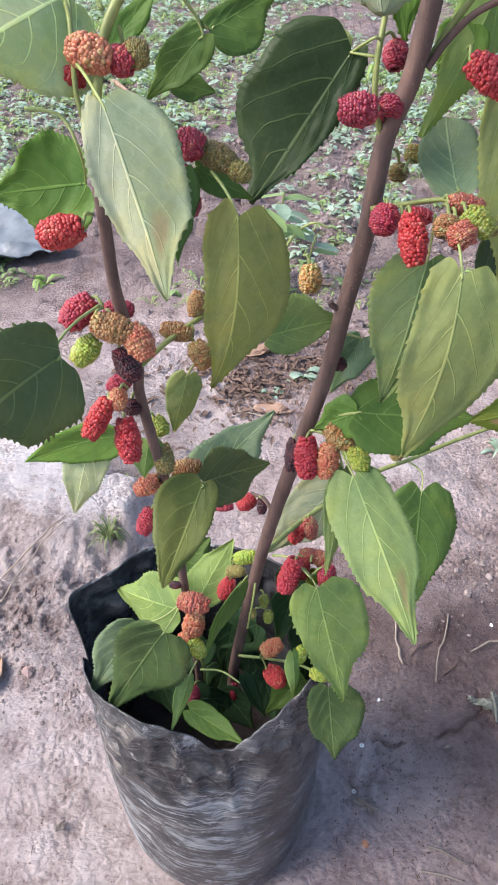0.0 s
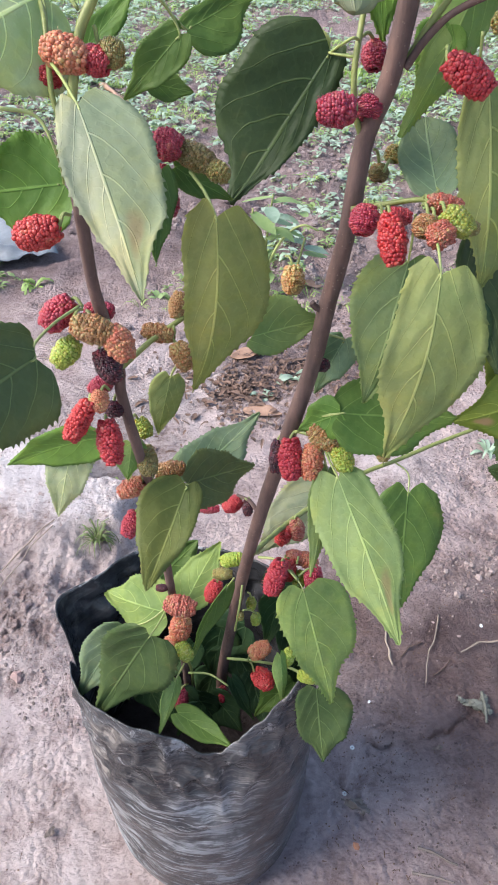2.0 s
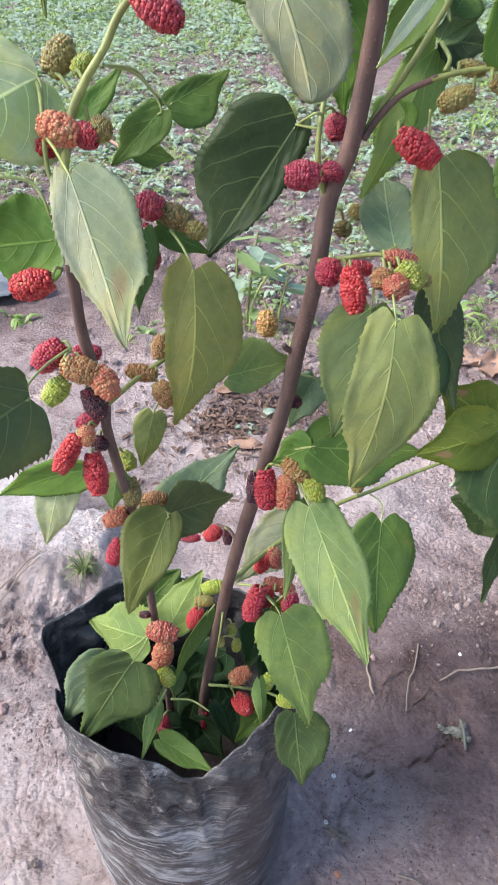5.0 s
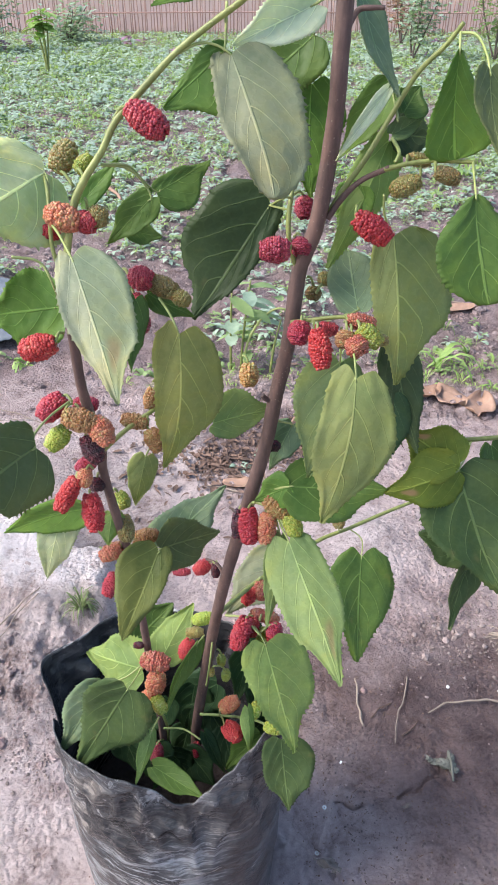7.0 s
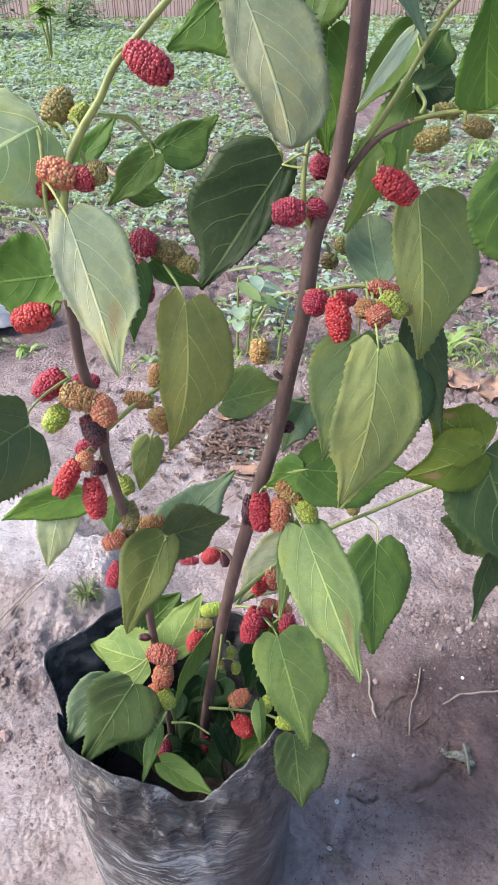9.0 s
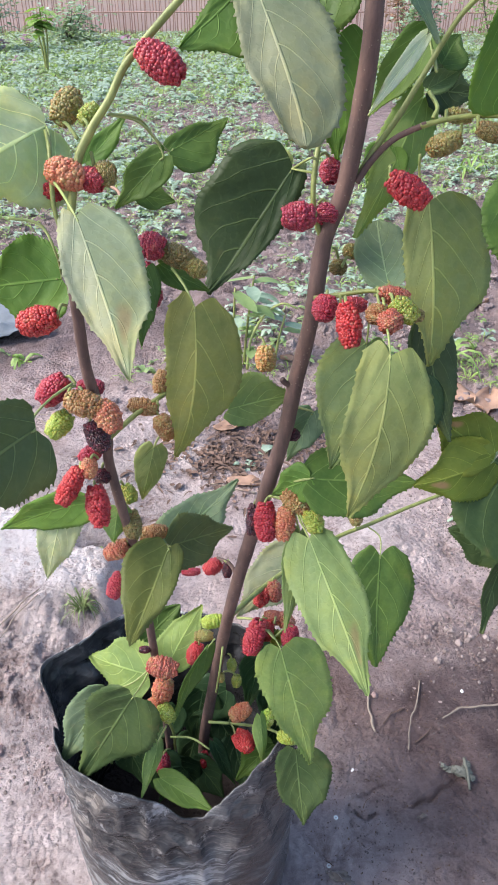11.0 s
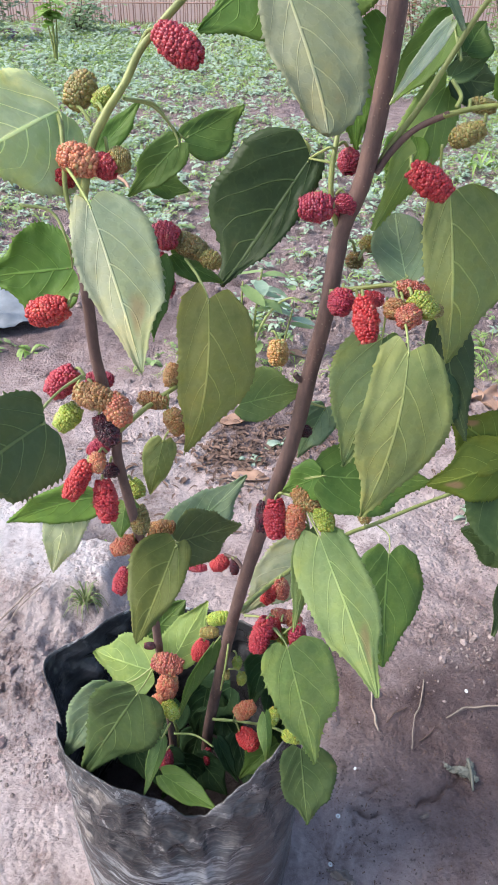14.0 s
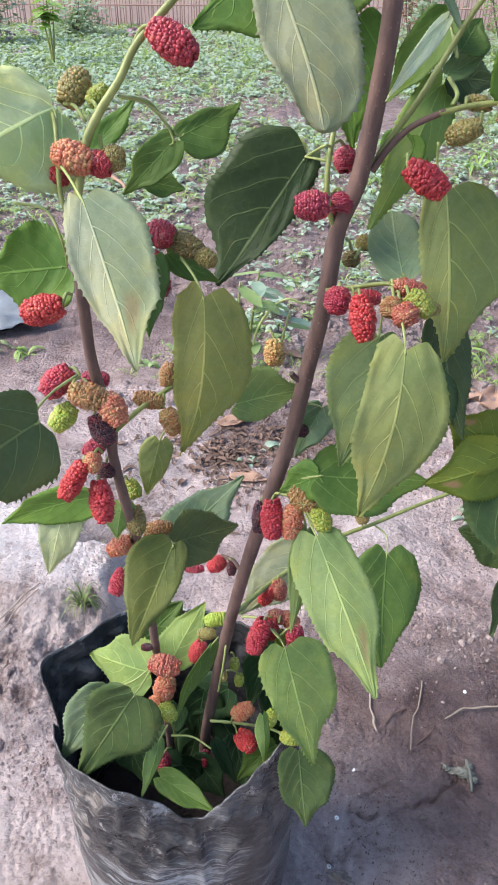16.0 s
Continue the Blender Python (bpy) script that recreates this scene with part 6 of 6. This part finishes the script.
for k in range(9000):
    x, y = _rng.uniform(-0.8, 0.6), _rng.uniform(-0.25, 1.25)
    if (damp_shaded(x, y) > 0.6 and _rng.random() < 0.5) or math.hypot(x - 0.13, y - 0.62) < 0.13:
        continue
    s = 0.0010 + 0.0032 * _rng.random() ** 2 if _rng.random() < 0.96 else _rng.uniform(0.004, 0.009)
    if noise.noise(Vector((x * 6, y * 6, 40))) + 0.25 < _rng.random() * 0.6:
        continue
    stone(_crumbs, rest(x, y, -s * 0.05), s, k + 22000, 0.6)
tagged(new("earth_crumbs", finish("earth_crumbs", _crumbs, soil_material("crumb_soil", 1.0), False)), "loose pale crumbs of dry earth", "soil", kind="stuff")
# crumbs toned down to match the damp, shaded earth under them
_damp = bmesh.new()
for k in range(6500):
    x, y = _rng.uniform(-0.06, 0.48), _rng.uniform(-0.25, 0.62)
    if noise.noise(Vector((x * 9, y * 9, 44))) + 0.3 < _rng.random() * 0.7 or damp_shaded(x, y) < 0.25:
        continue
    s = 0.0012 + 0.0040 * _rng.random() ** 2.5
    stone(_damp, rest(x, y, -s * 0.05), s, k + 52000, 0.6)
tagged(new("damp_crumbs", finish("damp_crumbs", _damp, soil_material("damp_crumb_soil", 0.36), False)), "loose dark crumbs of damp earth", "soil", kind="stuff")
tagged(new("pebbles", finish("pebbles", _bm, PEBBLE, False)), "scattered grey gravel and earth crumbs", "gravel", kind="stuff")
_bm = bmesh.new()
for k in range(11000):
    y = 1.15 + 3.6 * _rng.random() ** 1.5
    x = _rng.uniform(-0.55 * y - 0.2, 0.55 * y + 0.2)
    s = 0.005 + 0.034 * _rng.random() ** 3
    if x < -0.15 and y < 1.9 and _rng.random() < 0.9:
        continue
    stone(_bm, rest(x, y, 0), s, k + 5000)
tagged(new("soil_clods", finish("soil_clods", _bm, soil_material("clod_soil", 0.8), False)), "crumbly clods of tilled brown soil", "soil", kind="stuff")

_bm = bmesh.new()
for k in range(2600):
    x, y = (_rng.uniform(-0.7, 0.5), _rng.uniform(-0.25, 1.2)) if k % 2 else (_rng.uniform(-0.03, 0.45), _rng.uniform(-0.25, 0.42))
    w = _rng.uniform(0, 6.28)
    if _rng.random() < 0.75:
        stone(_bm, rest(x, y, 0.0003), _rng.uniform(0.001, 0.0034), k + 7000, 0.5)
    else:
        blade_mesh(_bm, rest(x, y, 0.0015), (math.cos(w), math.sin(w), 0), 0.003 + 0.014 * _rng.random() ** 2.5, _rng.uniform(0.0005, 0.0018), 0.2, k, 2, 0.6)
tagged(new("crumbs", finish("crumbs", _bm, LITTER, False)), "dark crumbs and plant bits strewn on the earth", "debris", kind="stuff")

# crumpled plastic sheet
_bm = bmesh.new()
bmesh.ops.create_grid(_bm, x_segments=40, y_segments=30, size=0.5)
for v in _bm.verts:
    q = v.co.copy()
    v.co = Vector((q.x * 0.62, q.y * 0.55, 0.020 + 0.045 * abs(noise.noise(q * 4)) + 0.02 * abs(noise.noise(q * 11))))
_ob = new("plastic_sheet", finish("plastic_sheet", _bm, SHEET))
_ob.matrix_world = Matrix.Translation((-1.16, 1.72, hill(-1.16, 1.72) - 0.005)) @ Matrix.Rotation(radians(28), 4, "Z")
_so = _ob.modifiers.new("thickness", "SOLIDIFY")
_so.thickness = 0.002
tagged(_ob, "crumpled grey plastic sheet lying on the ground", "plastic sheet")

# the wilting weed that stands behind the plant
_wp = new("tall_weed")
_wp.location = rest(-0.10, 1.40)
tagged(_wp, "spindly green weed with drooping wilted leaves", "weed")
for k, pts in enumerate((((-0.11, 1.40, 0), (-0.10, 1.41, 0.09), (-0.06, 1.42, 0.165), (-0.01, 1.42, 0.20), (0.035, 1.42, 0.185)), ((-0.15, 1.42, 0), (-0.15, 1.43, 0.10), (-0.145, 1.44, 0.24)),
                         ((-0.12, 1.43, 0), (-0.11, 1.44, 0.12), (-0.09, 1.46, 0.27)), ((-0.03, 1.40, 0), (-0.02, 1.41, 0.08), (0.0, 1.43, 0.16)))):
    part("stem", tube(bmesh.new(), [Vector(p) for p in pts], 0.0045, 0.0028, 7, 0.05, k, 6), GREEN_WOOD if k else STALK, _wp)
for k in range(26):
    rng = random.Random(k + 300)
    bx, by, bz = rng.choice(((-0.145, 1.44), (-0.09, 1.46), (0.0, 1.43), (-0.10, 1.42))) + (rng.uniform(0.06, 0.27),)
    a = rng.uniform(0, 6.28)
    bm = bmesh.new()
    blade_mesh(bm, (bx, by, bz), (math.cos(a), math.sin(a), 0), rng.uniform(0.06, 0.13), rng.uniform(0.025, 0.05), rng.uniform(-0.3, 0.3), k, 5)
    part("leaf", bm, WEED_BLUE if k % 3 == 0 else WEED, _wp)


# ---------------------------------------------------------------- field weeds and grass
def weed_cover(x, y):
    """How thickly weeds stand."""
    n = noise.noise(Vector((x * 0.8, y * 0.6, 3))) + 0.6 * noise.noise(Vector((x * 2.6, y * 1.9, 7)))
    left = min(1, max(0, (-x / max(y, 1) + 0.08) * 3.0))
    return (y > 1.15 + 0.25 * noise.noise(Vector((x * 3, 0, 2)))) * (0.09 + 0.20 * left + 0.65 * n + min(0.70, max(0, y - 2.8) * 0.10))


def scatter(name, material, count, seed, size, wide, leaves, lo, hi, label, bias=0.0, arch=(0.2, 1.0)):
    bm_v, bm_f = [], []
    rng = random.Random(seed)
    made = 0
    while made < count:
        y = lo * (hi / lo) ** rng.random()
        x = rng.uniform(-0.72, 0.72) * (y + 1.2)
        if rng.random() > weed_cover(x, y) + bias:
            continue
        made += 1
        s = size * rng.uniform(0.5, 1.3) * (0.36 + min(1.5, y * 0.15))
        z0 = hill(x, y)
        for k in range(rng.randint(max(2, leaves - 2), leaves + 2)):
            a = rng.uniform(0, 6.28)
            L = s * rng.uniform(0.55, 1)
            w = L * wide * rng.uniform(0.7, 1.2)
            rise = rng.uniform(*arch)
            lift = s * rng.uniform(0, 0.7) * (arch[1] < 1.2)
            cx, cy = x + math.cos(a) * L * 0.1, y + math.sin(a) * L * 0.1
            n0 = len(bm_v)
            ca, sa = math.cos(a), math.sin(a)
            bm_v.append((cx, cy, z0 + lift))
            for t, ww in ((0.35, 0.5), (0.7, 0.42)):
                zz = z0 + lift + L * (rise * t - (rise * 0.8 + 0.2) * t * t)
                bm_v.append((cx + ca * L * t - sa * w * ww, cy + sa * L * t + ca * w * ww, zz + w * 0.12))
                bm_v.append((cx + ca * L * t + sa * w * ww, cy + sa * L * t - ca * w * ww, zz))
            bm_v.append((cx + ca * L, cy + sa * L, z0 + lift + L * (rise - rise * 0.8 - 0.2)))
            bm_f += [(n0, n0 + 2, n0 + 1), (n0 + 1, n0 + 2, n0 + 4, n0 + 3), (n0 + 3, n0 + 4, n0 + 5)]
    me = bpy.data.meshes.new(name)
    me.from_pydata(bm_v, [], bm_f)
    me.materials.append(material)
    for q in me.polygons:
        q.use_smooth = True
    return tagged(new(name, me), label, "weeds", kind="stuff")


scatter("field_weeds", WEED_BLUE, 17000, 1, 0.052, 0.5, 6, 1.6, 15, "low bluish green broad-leaved weeds covering the field")
scatter("field_weeds", WEED, 10000, 2, 0.044, 0.45, 6, 1.4, 15, "low green weeds covering the field")
scatter("field_grass", GRASS, 8500, 3, 0.070, 0.10, 6, 1.3, 15, "young green grass blades on tilled ground", -0.06, (1.2, 2.4))
scatter("purple_weeds", PURPLE_WEED, 45, 5, 0.11, 0.45, 7, 9.5, 13, "purple-leaved weeds far off in the field", 0.3)


# ---------------------------------------------------------------- far edge of the field
def shrub(name, x, y, height, spread, count, size, material, label, seed, bare=0.3, category="shrub"):
    top = new(name)
    top.location = rest(x, y)
    tagged(top, label, category)
    rng = random.Random(seed)
    tips = []
    for k in range(5):
        a = rng.uniform(0, 6.28)
        e = Vector((x + math.cos(a) * spread * 0.7 * rng.random(), y + math.sin(a) * spread * 0.7 * rng.random(), height * rng.uniform(0.7, 1)))
        p = [rest(x, y), rest(x, y).lerp(e, 0.5) + Vector((rng.uniform(-1, 1), rng.uniform(-1, 1), 0)) * spread * 0.1, e]
        part("limb", tube(bmesh.new(), p, 0.014, 0.005, 6, 0.1, k, 5), GREEN_WOOD if category == "sapling" else GREY_STICK, top)
        tips.append(p)
    bm = bmesh.new()
    for k in range(count):
        p = rng.choice(tips)
        t = rng.uniform(bare, 1)
        c = p[0].lerp(p[2], t) + Vector((rng.gauss(0, 1), rng.gauss(0, 1), rng.gauss(0, 0.6))) * spread * 0.22
        a = rng.uniform(0, 6.28)
        blade_mesh(bm, c, (math.cos(a), math.sin(a), 0), size * rng.uniform(0.6, 1.2), size * 0.5, rng.uniform(-0.4, 0.4), k, 3)
    part("foliage", bm, material, top)
    return top


shrub("sapling", -2.46, 8.75, 0.75, 0.12, 46, 0.19, GRASS, "young sapling with drooping bright green leaves", 3, 0.75, "sapling")
shrub("bush", 2.10, 10.2, 0.95, 0.5, 420, 0.11, WEED_BLUE, "dark bluish bush at the field's edge", 4)
shrub("bush", 2.35, 12.4, 1.1, 0.6, 260, 0.13, DRY_LEAF, "withered brown bush before a reed fence", 5)
shrub("bush", 3.15, 10.0, 1.2, 0.7, 520, 0.12, WEED, "green bush at the field's edge", 6)
shrub("bush", -3.9, 11.0, 1.2, 0.8, 620, 0.13, WEED_BLUE, "bluish green bush at the field's edge", 7)
shrub("bush", -3.0, 12.5, 0.6, 0.8, 700, 0.12, WEED_BLUE, "bluish green bush at the field's edge", 8, 0.0)

fence = new("reed_fence")
fence.location = (0, 14.5, 0)
tagged(fence, "weathered reed fence with tied cross rails", "fence")
_rod = finish("reed", tube(bmesh.new(), [Vector((0, 0, 0)), Vector((0.01, 0, 1.0)), Vector((0, 0, 2.0))], 0.011, 0.008, 6, 0.1, 2, 4), REED)
_rng = random.Random(9)
for k in range(240):
    ob = new("reed", _rod)
    ob.parent = fence
    ob.location = (-6.6 + k * 0.056 + _rng.uniform(-0.02, 0.02), _rng.uniform(-0.03, 0.03), -0.03)
    ob.rotation_euler = (0, _rng.uniform(-0.02, 0.02), _rng.uniform(0, 6))
    ob.scale = (_rng.uniform(0.7, 1.3), 1, _rng.uniform(0.92, 1.05))
for z in (0.35, 0.85, 1.5):
    part("rail", tube(bmesh.new(), [Vector((-6.7, 14.46, z)), Vector((0, 14.45, z + 0.03)), Vector((6.9, 14.46, z))], 0.013, 0.013, 6, 0.2, 3, 14), REED, fence)
_bm = bmesh.new()
bmesh.ops.create_cube(_bm, size=1, matrix=Matrix.LocRotScale((0, 15.6, 1.15), None, (40, 0.2, 2.4)))
tagged(new("wall_far", finish("wall_far", _bm, HAZE_WALL, False)), "pale pinkish wall behind the fence, toned for haze", "wall", kind="structure")
